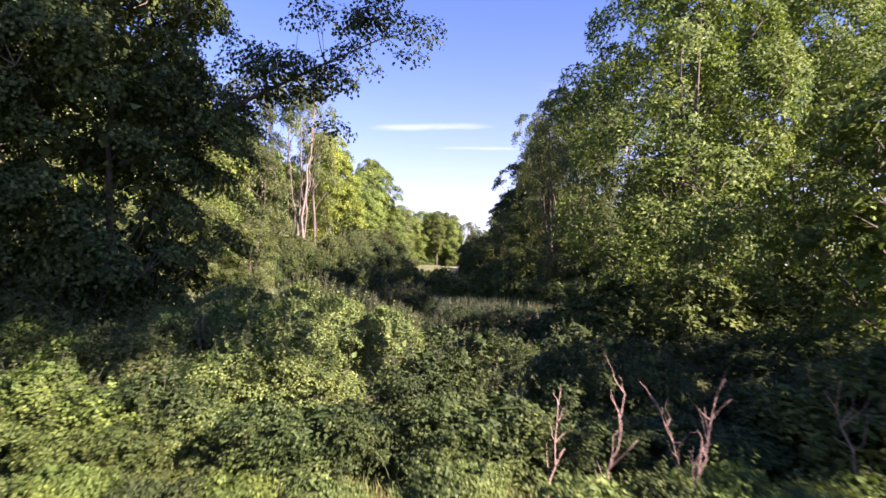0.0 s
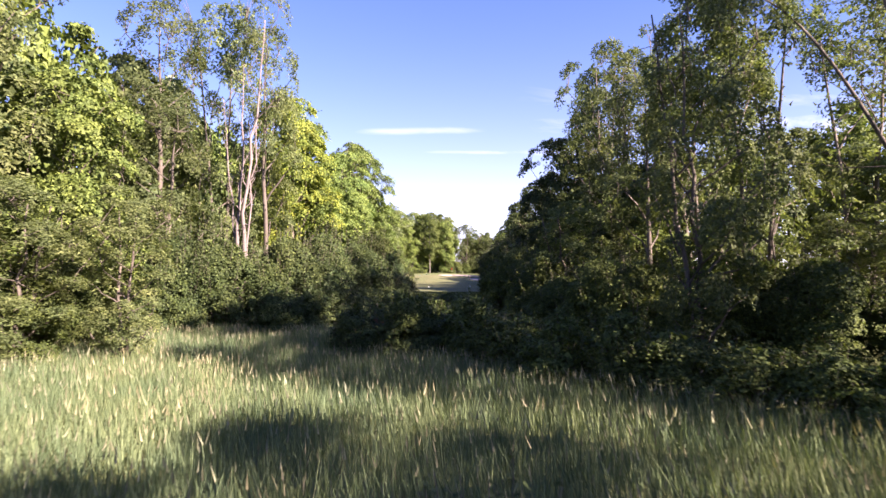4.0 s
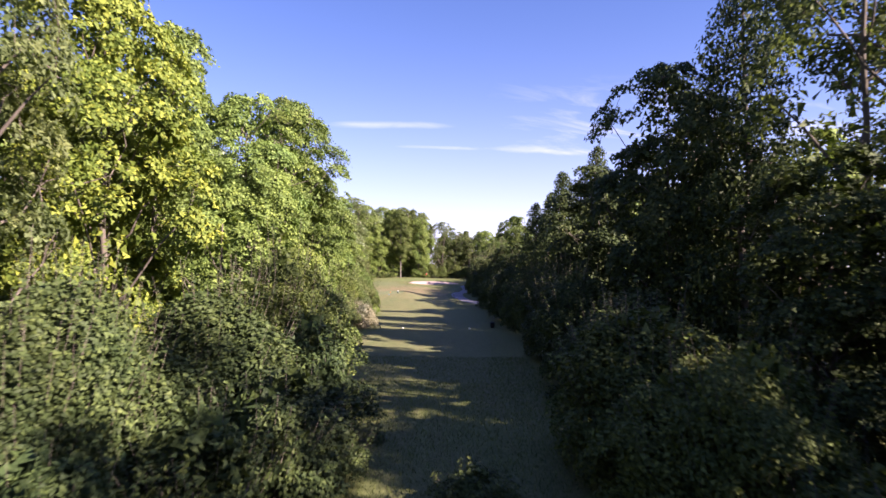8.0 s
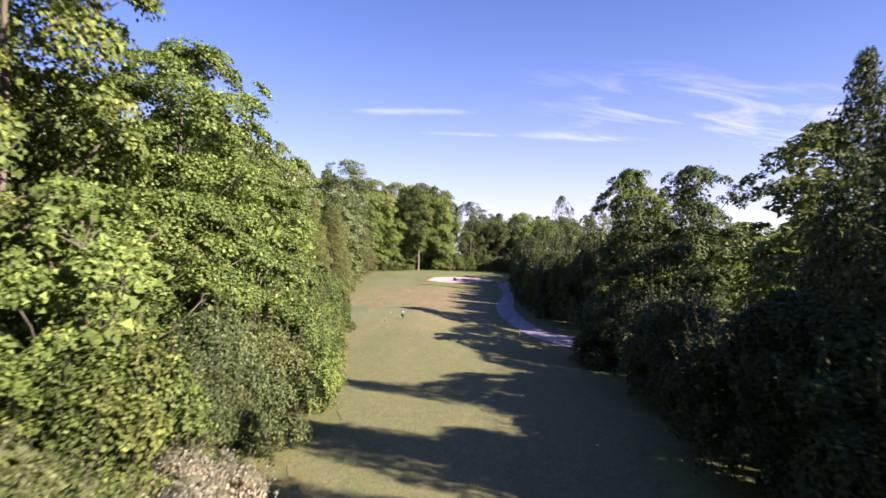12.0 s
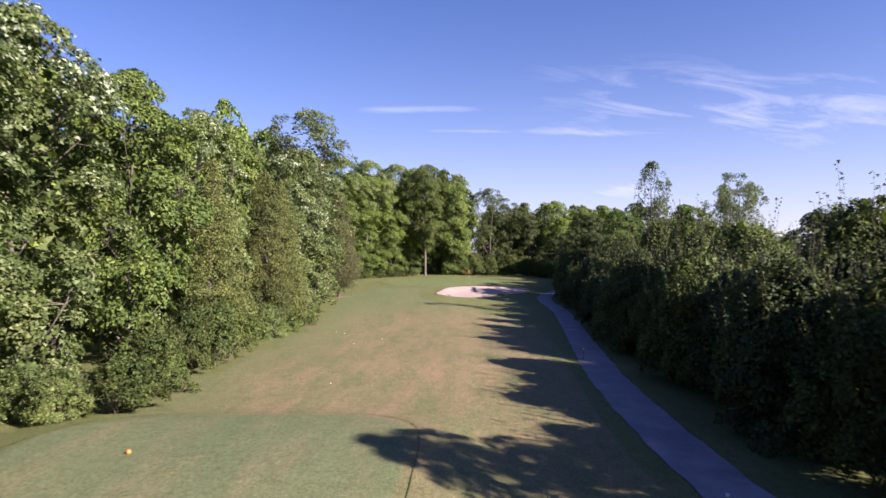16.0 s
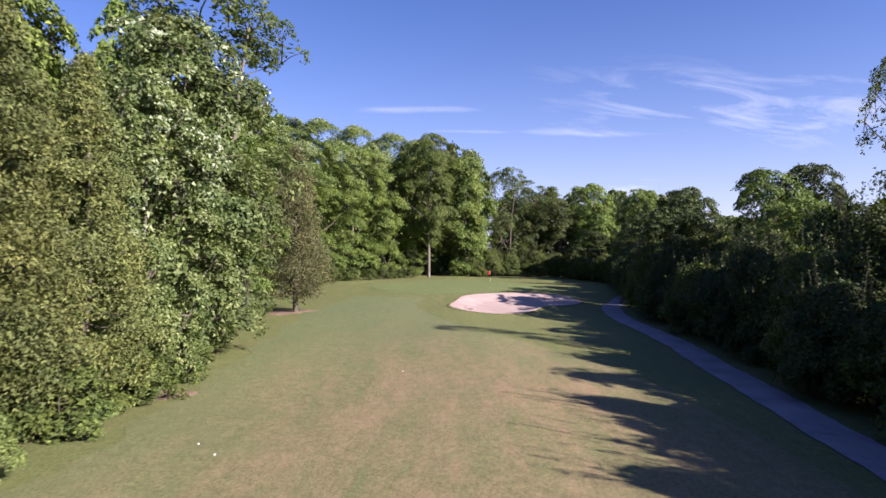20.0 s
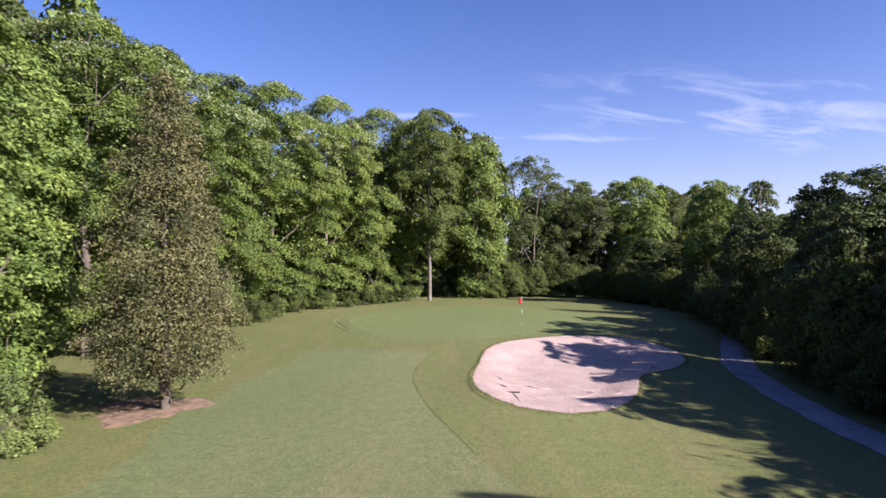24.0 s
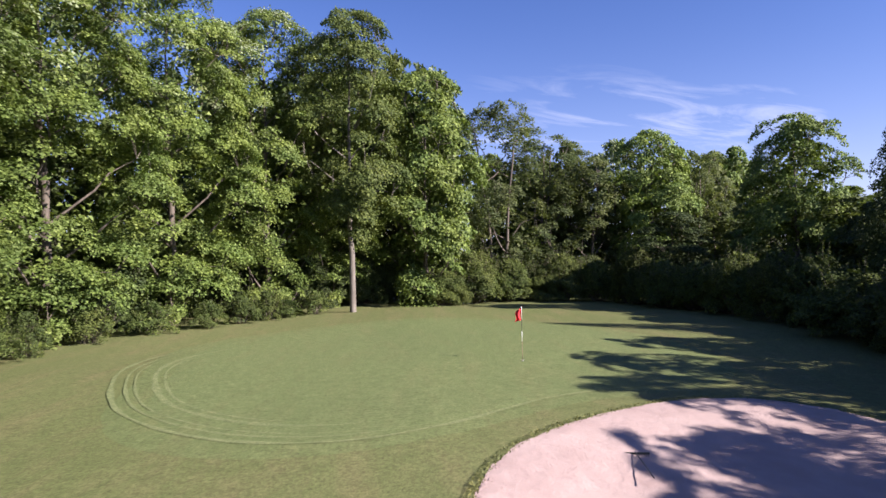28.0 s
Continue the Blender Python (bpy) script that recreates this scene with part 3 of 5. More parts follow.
def build_bunker():
    base = new("sand_bunker")
    base.location = (BUNKER_C.x, BUNKER_C.y, 0)
    tagged(base, "bean-shaped bunker of pale pinkish raked sand", "sand bunker", kind="structure")
    verts, faces, seg, rings = [(0, 0, height(*BUNKER_C) + 0.06)], [], 260, 40
    for k in range(1, rings + 1):
        for s in range(seg):
            a = 2 * math.pi * s / seg
            edge = 1 + 0.010 * noise.noise(Vector((9 * math.cos(a), 9 * math.sin(a), 1))) + 0.008 * noise.noise(Vector((31 * math.cos(a), 31 * math.sin(a), 2)))
            x, y = bunker_point(a, (k / rings) * (edge if k == rings else 1))
            q = k / rings
            dent = 0.03 * noise.noise(Vector((x * 0.9, y * 0.9, 3))) + 0.02 * noise.noise(Vector((x * 3.3, y * 3.3, 0))) + 0.012 * noise.noise(Vector((x * 8, y * 8, 5)))
            verts.append((x - BUNKER_C.x, y - BUNKER_C.y, height(x, y) + 0.06 + dent * (min(1.0, 2.5 * q) if q < 0.97 else 0)))
    for s in range(seg):
        faces.append((0, 1 + s, 1 + (s + 1) % seg))
        for k in range(rings - 1):
            a, b = 1 + k * seg + s, 1 + k * seg + (s + 1) % seg
            faces.append((a, a + seg, b + seg, b))
    part("sand", smoothed(mesh_from("sand", verts, faces, SAND)), base)
    verts, faces = [], []
    for s in range(seg):
        a = 2 * math.pi * s / seg
        edge = 1 + 0.012 * noise.noise(Vector((11 * math.cos(a), 11 * math.sin(a), 4))) + 0.010 * noise.noise(Vector((37 * math.cos(a), 37 * math.sin(a), 6)))
        for k, up in ((0.984, 0.03), (0.994, 0.045), (1.006, 0.048), (1.03, 0.022), (1.07, -0.02)):
            x, y = bunker_point(a, k * edge)
            verts.append((x - BUNKER_C.x, y - BUNKER_C.y, height(x, y) + up + 0.02 * noise.noise(Vector((x * 5, y * 5, 7))) * (k < 1.03)))
    for s in range(seg):
        for k in range(4):
            a, b = s * 5 + k, ((s + 1) % seg) * 5 + k
            faces.append((a, a + 1, b + 1, b))
    part("turf_lip", smoothed(mesh_from("turf_lip", verts, faces, ROUGH)), base, "ragged turf edge round the sand")
    rng = np.random.default_rng(31)
    pts = []
    for _ in range(7000):
        a = rng.random() * 2 * math.pi
        x, y = bunker_point(a, 0.988 + 0.05 * rng.random())
        z = height(x, y) + 0.05
        d = Vector((rng.normal() * 0.035, rng.normal() * 0.035, 0.015 + 0.035 * rng.random()))
        w = rng.normal(size=2) * 0.012
        p = Vector((x - BUNKER_C.x, y - BUNKER_C.y, z))
        pts.append((p - Vector((w[0], w[1], 0)), p + d, p + Vector((w[0], w[1], 0))))
    part("edge_grass", islands("edge_grass", np.array([[tuple(v) for v in tri] for tri in pts]), EDGE_BLADE), base, "loose grass blades along the bunker edge")
    base_clod = []
    for _ in range(420):
        a = math.pi * (0.35 + 1.35 * rng.random())
        x, y = bunker_point(a, 0.965 + 0.022 * rng.random() + (0.03 * rng.normal() if rng.random() < 0.15 else 0))
        r = 0.02 + 0.04 * rng.random() ** 2
        o = Vector((x - BUNKER_C.x, y - BUNKER_C.y, height(x, y) + 0.06))
        base_clod += [tuple(tuple(o + Vector(q) * r) for q in tri) for tri in (((-1, -1, 0), (1, -1, 0), (0, 0.2, 1.1)), ((1, -1, 0), (0, 1.2, 0), (0, 0.2, 1.1)), ((0, 1.2, 0), (-1, -1, 0), (0, 0.2, 1.1)))]
    part("sand_clods", islands("sand_clods", np.array(base_clod), SAND), base, "crumbled clods of sand under the edge")


build_bunker()


# ---- plants ----
def frames_for(normals, rng):
    ref = rng.normal(size=normals.shape)
    u = np.cross(normals, ref)
    u /= np.linalg.norm(u, axis=1)[:, None] + 1e-9
    return u, np.cross(normals, u)


def leaf_mesh(name, centres, normals, sizes, mat, rng, slim=0.55, fold=0.18, droop=0.0, corners=3):
    """Pointed leaves of three corners, or kite-shaped folded ones of four."""
    n = len(centres)
    normals = normals / (np.linalg.norm(normals, axis=1)[:, None] + 1e-9)
    u, v = frames_for(normals, rng)
    if droop:
        u[:, 2] -= droop
        u /= np.linalg.norm(u, axis=1)[:, None]
        v = np.cross(normals, u)
        v /= np.linalg.norm(v, axis=1)[:, None] + 1e-9
    s = sizes[:, None]
    lift = normals * s * fold
    pts = np.stack([centres - u * s * 0.5, centres + v * s * slim * 0.5 + lift - u * s * 0.05, centres + u * s * 0.5 - lift * 0.6, centres - v * s * slim * 0.5 + lift - u * s * 0.05], 1)
    if corners == 3:
        pts = np.stack([centres + v * s * slim * 0.5 - u * s * 0.42, centres + u * s * 0.58, centres - v * s * slim * 0.5 - u * s * 0.42], 1)
    return islands(name, pts, mat)


def tubes(name, strands, mat, sides=6):
    """Tapered tubes: each strand is a list of (point, radius)."""
    verts, faces = [], []
    for strand in strands:
        k = len(strand)
        for j, (p, r) in enumerate(strand):
            q = strand[min(j + 1, k - 1)][0] - strand[max(j - 1, 0)][0]
            q = q.normalized() if q.length > 1e-6 else Vector((0, 0, 1))
            a = q.orthogonal().normalized()
            b = q.cross(a)
            start = len(verts)
            for s in range(sides):
                t = 2 * math.pi * s / sides
                verts.append(p + (a * math.cos(t) + b * math.sin(t)) * r)
            if j:
                for s in range(sides):
                    faces.append((start - sides + s, start - sides + (s + 1) % sides, start + (s + 1) % sides, start + s))
        faces.append(tuple(range(len(verts) - sides, len(verts))))
    return smoothed(mesh_from(name, verts, faces, mat))


def bent(a, b, r0, r1, rng, steps=5, sway=0.06):
    a, b = Vector(a), Vector(b)
    d = (b - a).length
    out = []
    for j in range(steps + 1):
        k = j / steps
        off = Vector(rng.normal(size=3)) * sway * d * math.sin(math.pi * k)
        out.append((a.lerp(b, k) + off, r0 + (r1 - r0) * k))
    return out


def tuft_leaves(rng, clumps, per, leaf, up=0.5, flat=0.6, jitter=0.42):
    """Sprays round clump centres (x, y, z, radius): most lie on the outer, upper side of each clump."""
    cs, ns = [], []
    for x, y, z, r in clumps:
        k = max(12, int(per * r * r))
        d = rng.normal(size=(k, 3))
        d /= np.linalg.norm(d, axis=1)[:, None]
        d[:, 2] = np.where(d[:, 2] < -0.25, -d[:, 2] * 0.6, d[:, 2])
        rad = r * (0.62 + 0.45 * rng.random((k, 1)) ** 0.7)
        p = d * rad * np.array([1, 1, flat]) + (x, y, z)
        cs.append(p)
        ns.append(d + np.array([0, 0, up]) + rng.normal(size=(k, 3)) * jitter)
    c, n = np.concatenate(cs), np.concatenate(ns)
    return c, n, leaf * (0.7 + 0.6 * rng.random(len(c)))


def crown_leaves(rng, clumps, per, leaf, up=1.0, flat=0.5, jitter=0.55):
    """Leafy pads on the ends of branches: each a ragged dome that tips outwards, with fingers of leaves at its rim."""
    cs, ns = [], []
    for x, y, z, r in clumps:
        k = max(14, int(per * r * r))
        th = rng.random(k) * 2 * np.pi
        fingers, phase = rng.integers(4, 8), rng.random() * 6.28
        rim = r * (0.74 + 0.34 * np.abs(np.cos(0.5 * fingers * th + phase)) + 0.1 * rng.normal(size=k))
        rho = np.sqrt(rng.random(k))
        out = np.array([x, y, 0.0]) / (math.hypot(x, y) + 1e-6) * min(1.0, math.hypot(x, y))
        n = out * (0.45 + 0.5 * rng.random()) + np.array([0, 0, up]) + rng.normal(size=3) * 0.16
        n /= np.linalg.norm(n)
        a = np.cross(n, rng.normal(size=3))
        a /= np.linalg.norm(a)
        b = np.cross(n, a)
        flatways = np.cos(th)[:, None] * a + np.sin(th)[:, None] * b
        dip = flat * r * (0.35 - rho ** 2 * (0.7 + 0.3 * rng.random(k))) + rng.normal(size=k) * 0.11 * r
        cs.append((x, y, z) + flatways * (rim * rho)[:, None] + n * dip[:, None])
        ns.append(n + flatways * (0.75 * rho)[:, None] + rng.normal(size=(k, 3)) * jitter)
    c, n = np.concatenate(cs), np.concatenate(ns)
    return c, n, leaf * (0.7 + 0.6 * rng.random(len(c)))


def shoots(rng, n, h, r, leaf, spread=0.5, reach=1.12, pairs=16, start=0.45):
    """Upright shoots that stand out of a bush, each with leaves along its upper part; also gives their stems."""
    cs, ns, stems = [], [], []
    for i in range(n):
        ang, q = i * 2.39996 + rng.normal() * 0.3, math.sqrt(rng.random())
        foot = np.array([0.25 * r * q * math.cos(ang), 0.25 * r * q * math.sin(ang), 0.0])
        tip = np.array([r * q * math.cos(ang), r * q * math.sin(ang), h * (reach - 0.42 * q * q) * (0.85 + 0.2 * rng.random())])
        k = start + (1 - start) * np.linspace(0, 1, pairs * 2)
        side = rng.normal(size=(pairs * 2, 3)) * np.array([1, 1, 0.5])
        side /= np.linalg.norm(side, axis=1)[:, None]
        p = foot + (tip - foot) * k[:, None] + side * (leaf * (0.55 + 0.8 * (1.05 - k)))[:, None]
        cs.append(p)
        ns.append(side * 0.5 + np.array([0, 0, 0.9]) + rng.normal(size=(pairs * 2, 3)) * 0.35)
        stems.append([(Vector(foot + (tip - foot) * t), 0.011 - 0.008 * t) for t in (0.0, 0.35, 0.7, 1.0)])
    c = np.concatenate(cs)
    return (c, np.concatenate(ns), leaf * (0.7 + 0.6 * rng.random(len(c)))), stems


class Kind:
    """A plant built once: its wood and its leaves, with its own height and half-width."""

    def __init__(self, wood, leaves, h, r):
        self.wood, self.leaves, self.h, self.r = wood, leaves, h, r


def core_leaves(rng, n, h, r, low, size, squeeze=0.6):
    """Large inner leaves that close the middle of a crown."""
    f = rng.random(n)
    rad = r * squeeze * np.sqrt(rng.random(n)) * np.sin(np.pi * np.clip(f * 0.8 + 0.15, 0, 1)) ** 0.7
    ang = rng.random(n) * 2 * np.pi
    c = np.stack([rad * np.cos(ang), rad * np.sin(ang), h * (low + (0.93 - low) * f)], 1)
    return c, rng.normal(size=(n, 3)), size * (0.7 + 0.6 * rng.random(n))


def joined_leaves(name, sets, mat, rng, slim, corners=3):
    c, n, s = (np.concatenate([q[i] for q in sets]) for i in range(3))
    return leaf_mesh(name, c, n, s, mat, rng, slim, corners=corners)


def broadleaf(seed, mat, bark=None, h=14.0, r=4.2, low=0.07, clumps=130, cover=1.25, leaf=0.17, narrow=1.0, multi=1, gap=0.0, dome=0.6, core=1100, slim=0.85, corners=3, limbs=3, inner=0.28, clear=0.5, flat=0.38, clump=1.0, up=1.0):
    """A round-headed tree: a tapered trunk, forking limbs and a crown of leafy pads with dark gaps between."""
    rng = np.random.default_rng(seed)
    cl, wood = [], []
    top = h * 0.93
    stems = [(rng.normal() * 0.5 * (multi > 1), rng.normal() * 0.5 * (multi > 1)) for _ in range(multi)]
    for sx, sy in stems:
        wood.append(bent((sx * 0.3, sy * 0.3, -0.3), (sx * 2.2, sy * 2.2, top * 0.9), 0.012 * h / multi ** 0.5, 0.03, rng, 9, 0.006))
    def profile(f):
        u = min(1.0, max(0.0, (f - low) / (1 - low)))
        return min(1.0, 0.62 + 1.3 * u) * math.sqrt(max(0.05, 1 - max(0.0, (u - 0.55) / 0.48) ** 2.6)) ** (dome / 0.6)

    boughs = max(6, clumps // 5)
    for i in range(boughs):
        k = (i + 0.5) / boughs
        f, ang = low + (1 - low) * min(0.97, k + rng.normal() * 0.02), i * 2.39996 + rng.normal() * 0.3
        if gap and rng.random() < gap:
            continue
        reach = 0.74 + 0.36 * rng.random()
        s = stems[i % multi]
        rr = r * narrow * profile(f) * reach
        z = h * f * 0.95
        fork = Vector((rr * 0.72 * math.cos(ang), rr * 0.72 * math.sin(ang), z - 0.12 * rr))
        if i % max(1, limbs - 2) == 0:
            base = Vector((s[0] * 1.2, s[1] * 1.2, max(clear, z - rr * 0.75 - 0.4)))
            wood.append(bent(base, fork, 0.0045 * h * (1.25 - k), 0.02, rng, 4, 0.04))
        for j in range(8):
            da, df = rng.normal() * 0.28 / max(0.3, profile(f)), rng.normal() * 0.05
            cr = clump * 0.165 * r * (0.55 + 0.85 * rng.random()) * (0.7 + 0.35 * profile(f))
            deep = reach * (0.35 + 0.4 * rng.random()) if j > 5 else reach - 0.25 * abs(da) - 1.2 * abs(df)
            rp = max(0.05, r * narrow * profile(f + df) * deep - 0.55 * cr)
            p = (rp * math.cos(ang + da), rp * math.sin(ang + da), h * min(0.985, f + df) * 0.97 - 0.3 * cr)
            cl.append((*p, cr))
            if j < 5 and limbs < 9:
                wood.append(bent(fork, p, 0.022, 0.006, rng, 2, 0.05))
    sets = [crown_leaves(rng, cl, cover * math.pi / (0.5 * slim * leaf * leaf), leaf, up, flat)]
    if core:
        sets.append(core_leaves(rng, core, h, r * narrow, low + 0.03, inner))
    return Kind(tubes("trunk", wood, bark or BARK), joined_leaves("crown", sets, mat, rng, slim, corners), h, r)


def cedar(seed, mat, h=10.0, r=2.4, per=360, leaf=0.16, layers=190, core=130):
    """A pointed cedar: a straight trunk and drooping sprays that thin out towards the tip."""
    rng = np.random.default_rng(seed)
    wood, cl = [bent((0, 0, -0.3), (0.1, 0, h * 0.98), 0.017 * h, 0.02, rng, 8, 0.006)], []
    for i in range(layers):
        k = (i + 0.5) / layers
        z = h * (0.09 + 0.89 * k)
        prof = (1 - k) ** 0.7 * (0.6 + 0.4 * min(1, k * 6))
        ang = i * 2.39996 + rng.normal() * 0.4
        rr = r * prof * (0.5 + 0.55 * rng.random())
        cl.append((rr * math.cos(ang), rr * math.sin(ang), z - 0.12 * rr, (0.3 + 0.4 * rng.random()) * (0.5 + prof) * r / 2.4))
        if i % 3 == 0:
            wood.append(bent((0, 0, z), (rr * 1.02 * math.cos(ang), rr * 1.02 * math.sin(ang), z - 0.05 * rr), 0.03 * (1.2 - k), 0.008, rng, 3, 0.05))
    sets = [tuft_leaves(rng, cl, per, leaf, 0.2, 0.9, 0.8)]
    c, n, s = core_leaves(rng, core, h * 0.75, r, 0.06, 0.45, 0.5)
    c[:, :2] *= (1 - c[:, 2:] / h)
    sets.append((c, n, s))
    return Kind(tubes("trunk", wood, BARK), joined_leaves("crown", sets, mat, rng, 0.55), h, r)


def shrub(seed, mat, h=3.0, r=1.7, clumps=46, cover=1.2, leaf=0.11, bark=None, slim=0.75, core=240, corners=3, canes=26):
    """A bush of many thin stems with leaves down to the ground and loose shoots standing out of it."""
    rng = np.random.default_rng(seed)
    wood, cl = [], []
    for i in range(clumps):
        ang, k = i * 2.39996, rng.random()
        f = rng.random() ** 0.8
        rr = r * math.sqrt(max(0.05, 1 - (f * 0.95) ** 2)) * (0.5 + 0.42 * k) * (1 + 0.2 * math.sin(2 * ang + seed))
        z = 0.08 * h + 0.78 * h * f
        cl.append((rr * math.cos(ang), rr * math.sin(ang), z, (0.22 + 0.26 * rng.random()) * r / 1.7 * 1.1))
        if i % 4 == 0:
            wood.append(bent((0.15 * math.cos(ang), 0.15 * math.sin(ang), -0.1), (rr * math.cos(ang), rr * math.sin(ang), z), 0.025, 0.006, rng, 3, 0.06))
    loose, stems = shoots(rng, canes, h, r * 0.95, leaf)
    sets = [crown_leaves(rng, cl, cover * math.pi / (0.5 * slim * leaf * leaf), leaf, 0.8, 0.8, 0.5), loose, core_leaves(rng, core, h, r, 0.05, 0.26)]
    return Kind(tubes("stem", wood + stems, bark or BARK, 4), joined_leaves("foliage", sets, mat, rng, slim, corners), h, r)


def plant(kind, x, y, h, r, label, name="tree", category="tree", turn=None, group="", sink=0.0, leafy="crown", woody="trunk", lean=0.0):
    """One plant on the ground, scaled to its height and half-width."""
    base = new(name)
    x += bend(y)
    base.location = (x, y, height(x, y) - sink)
    base.rotation_euler = (radians(lean), 0, turn if turn is not None else random.uniform(0, 6.28))
    base.scale = (r / kind.r, r / kind.r, h / kind.h)
    tagged(base, label, category, group)
    if kind.wood and woody:
        part(woody, kind.wood, base)
    if kind.leaves:
        part(leafy, kind.leaves, base)
    return base


MAPLES = [broadleaf(s, MAPLE) for s in (1, 2, 3)]
NEAR_MAPLES = [broadleaf(s, MAPLE, h=18.0, r=5.0, clumps=150, leaf=0.15, corners=4, inner=0.25, core=1200) for s in (50, 51)]
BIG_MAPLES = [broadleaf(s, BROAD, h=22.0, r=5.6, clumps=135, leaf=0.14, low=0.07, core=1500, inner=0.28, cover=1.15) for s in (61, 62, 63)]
# The dark leaf also holds the shade on this near tree.
NEAR_OAK = broadleaf(52, OAK_SHADE, h=13.5, r=4.8, clumps=170, leaf=0.12, low=0.1, core=1500, inner=0.3, corners=4)
# Shade caster: bare below, so that low sun still passes under the crown.
SHADE_TREE = broadleaf(64, OAK_SHADE, clear=11.0, h=20.0, r=5.0, low=0.6, clumps=80, leaf=0.25)
OAKS = [broadleaf(s, OAK_SHADE, leaf=0.18) for s in (4, 5)]
GOLDS = [broadleaf(6, GOLD, low=0.04, clumps=150, leaf=0.15)]
MID_MAPLE = broadleaf(65, MAPLE, h=15.0, r=4.4, clumps=140, leaf=0.14, inner=0.25, core=1200)
MID_OAK = broadleaf(66, OAK_SHADE, h=17.0, r=4.6, clumps=140, leaf=0.15)
SILVERS = [broadleaf(s, SILVER, clumps=130, leaf=0.16) for s in (7, 8)]
ASHES = [broadleaf(s, ASH, h=15.0, r=3.2, low=0.08, clumps=120, cover=0.85, leaf=0.17, gap=0.08, multi=2, core=260, inner=0.3, slim=0.5, flat=0.9, up=0.6) for s in (9, 10, 11)]
AIRY = [broadleaf(s, ASH, h=17.0, r=3.2, low=0.1, clumps=110, cover=0.7, leaf=0.17, gap=0.12, core=80, inner=0.3, slim=0.5, dome=0.5, flat=0.9, up=0.5) for s in (55, 56)]
NEAR_ASH = broadleaf(53, FRESH, h=14.0, r=4.6, low=0.05, clumps=190, cover=0.75, leaf=0.16, gap=0.2, multi=3, core=80, inner=0.25, slim=0.45, flat=0.8, up=0.6, corners=4)
WISPY = [broadleaf(s, ASH, h=12.0, r=2.2, low=0.4, clumps=90, cover=0.6, leaf=0.14, gap=0.25, core=0, slim=0.55, flat=0.95, up=0.5) for s in (12, 13)]
TALL = broadleaf(54, BUSH, PALE_BARK, clear=8.5, h=22.0, r=5.2, low=0.3, clumps=100, leaf=0.15, core=900, inner=0.28, clump=1.1)
# Loose marsh bushes; their shade is put into the dark leaf colour.
FEATHERY = [shrub(s, OAK_SHADE, leaf=0.1, cover=0.75, clumps=34, canes=90, core=120, slim=0.5) for s in (47, 48)]
CEDARS = [cedar(s, CEDAR, h=11.0, r=2.4, per=620, leaf=0.115, layers=210) for s in (14, 15)]
BROWN_CEDAR = cedar(16, BROWN, h=13.5, r=3.0, per=430, leaf=0.12, layers=270, core=260)
DARK_CEDARS = [cedar(s, OAK_SHADE, h=11.0, r=3.0, per=230, leaf=0.17) for s in (17, 18)]
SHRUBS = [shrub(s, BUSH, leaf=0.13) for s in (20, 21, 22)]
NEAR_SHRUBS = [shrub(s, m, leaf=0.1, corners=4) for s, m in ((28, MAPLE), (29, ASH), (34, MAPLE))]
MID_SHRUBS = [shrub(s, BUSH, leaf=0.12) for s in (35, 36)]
# Shaded copies of the shrubs: the shade sits in the leaf colour.
SHADE_SHRUBS = [shrub(s, OAK_SHADE, leaf=0.11) for s in (37, 38)]
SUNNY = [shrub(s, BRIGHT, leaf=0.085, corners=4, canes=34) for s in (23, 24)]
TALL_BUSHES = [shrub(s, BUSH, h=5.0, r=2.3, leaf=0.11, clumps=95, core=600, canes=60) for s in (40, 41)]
# Shaded copies of the tall bushes, darker in leaf colour only.
SHADE_BUSHES = [shrub(s, OAK_SHADE, h=5.0, r=2.3, leaf=0.11, clumps=95, core=600, canes=60) for s in (42, 43)]
TALL_NEARS = [shrub(s, m, h=4.2, r=2.1, leaf=0.095, clumps=85, core=500, canes=56, corners=4) for s, m in ((44, MAPLE), (45, ASH))]
WILLOWS = [shrub(s, WILLOW, leaf=0.14, slim=0.35, canes=40) for s in (25, 26)]
RUSSETS = [shrub(39, RUSSET, leaf=0.09, cover=0.8)]
BLOOMS = [shrub(27, BLOSSOM, leaf=0.09)]
YOUNG = [broadleaf(s, MAPLE, h=8.0, r=2.6, low=0.03, clumps=80, leaf=0.14, core=240, inner=0.3) for s in (57, 58)]
# Paler ash leaves here stand for the haze over far trees.
FAR = [broadleaf(s, m, clumps=75, leaf=0.28, core=500, inner=0.5, limbs=9) for s, m in ((30, MAPLE), (31, ASH), (32, ASH), (33, SILVER))]

L_MAPLE = "leafy green maple at the edge of the woods"
L_OAK = "dark green oak with a dense round crown"
L_ASH = "slender ash with an airy feathery crown"
L_SILVER = "broad tree with pale wind-turned silvery leaf backs"
L_CEDAR = "pointed olive-brown cedar with drooping sprays"
L_SHRUB = "dense green bush along the wood's edge"
L_FAR = "woodland tree standing behind the front row"


def pick(kinds):
    return kinds[random.randrange(len(kinds))]


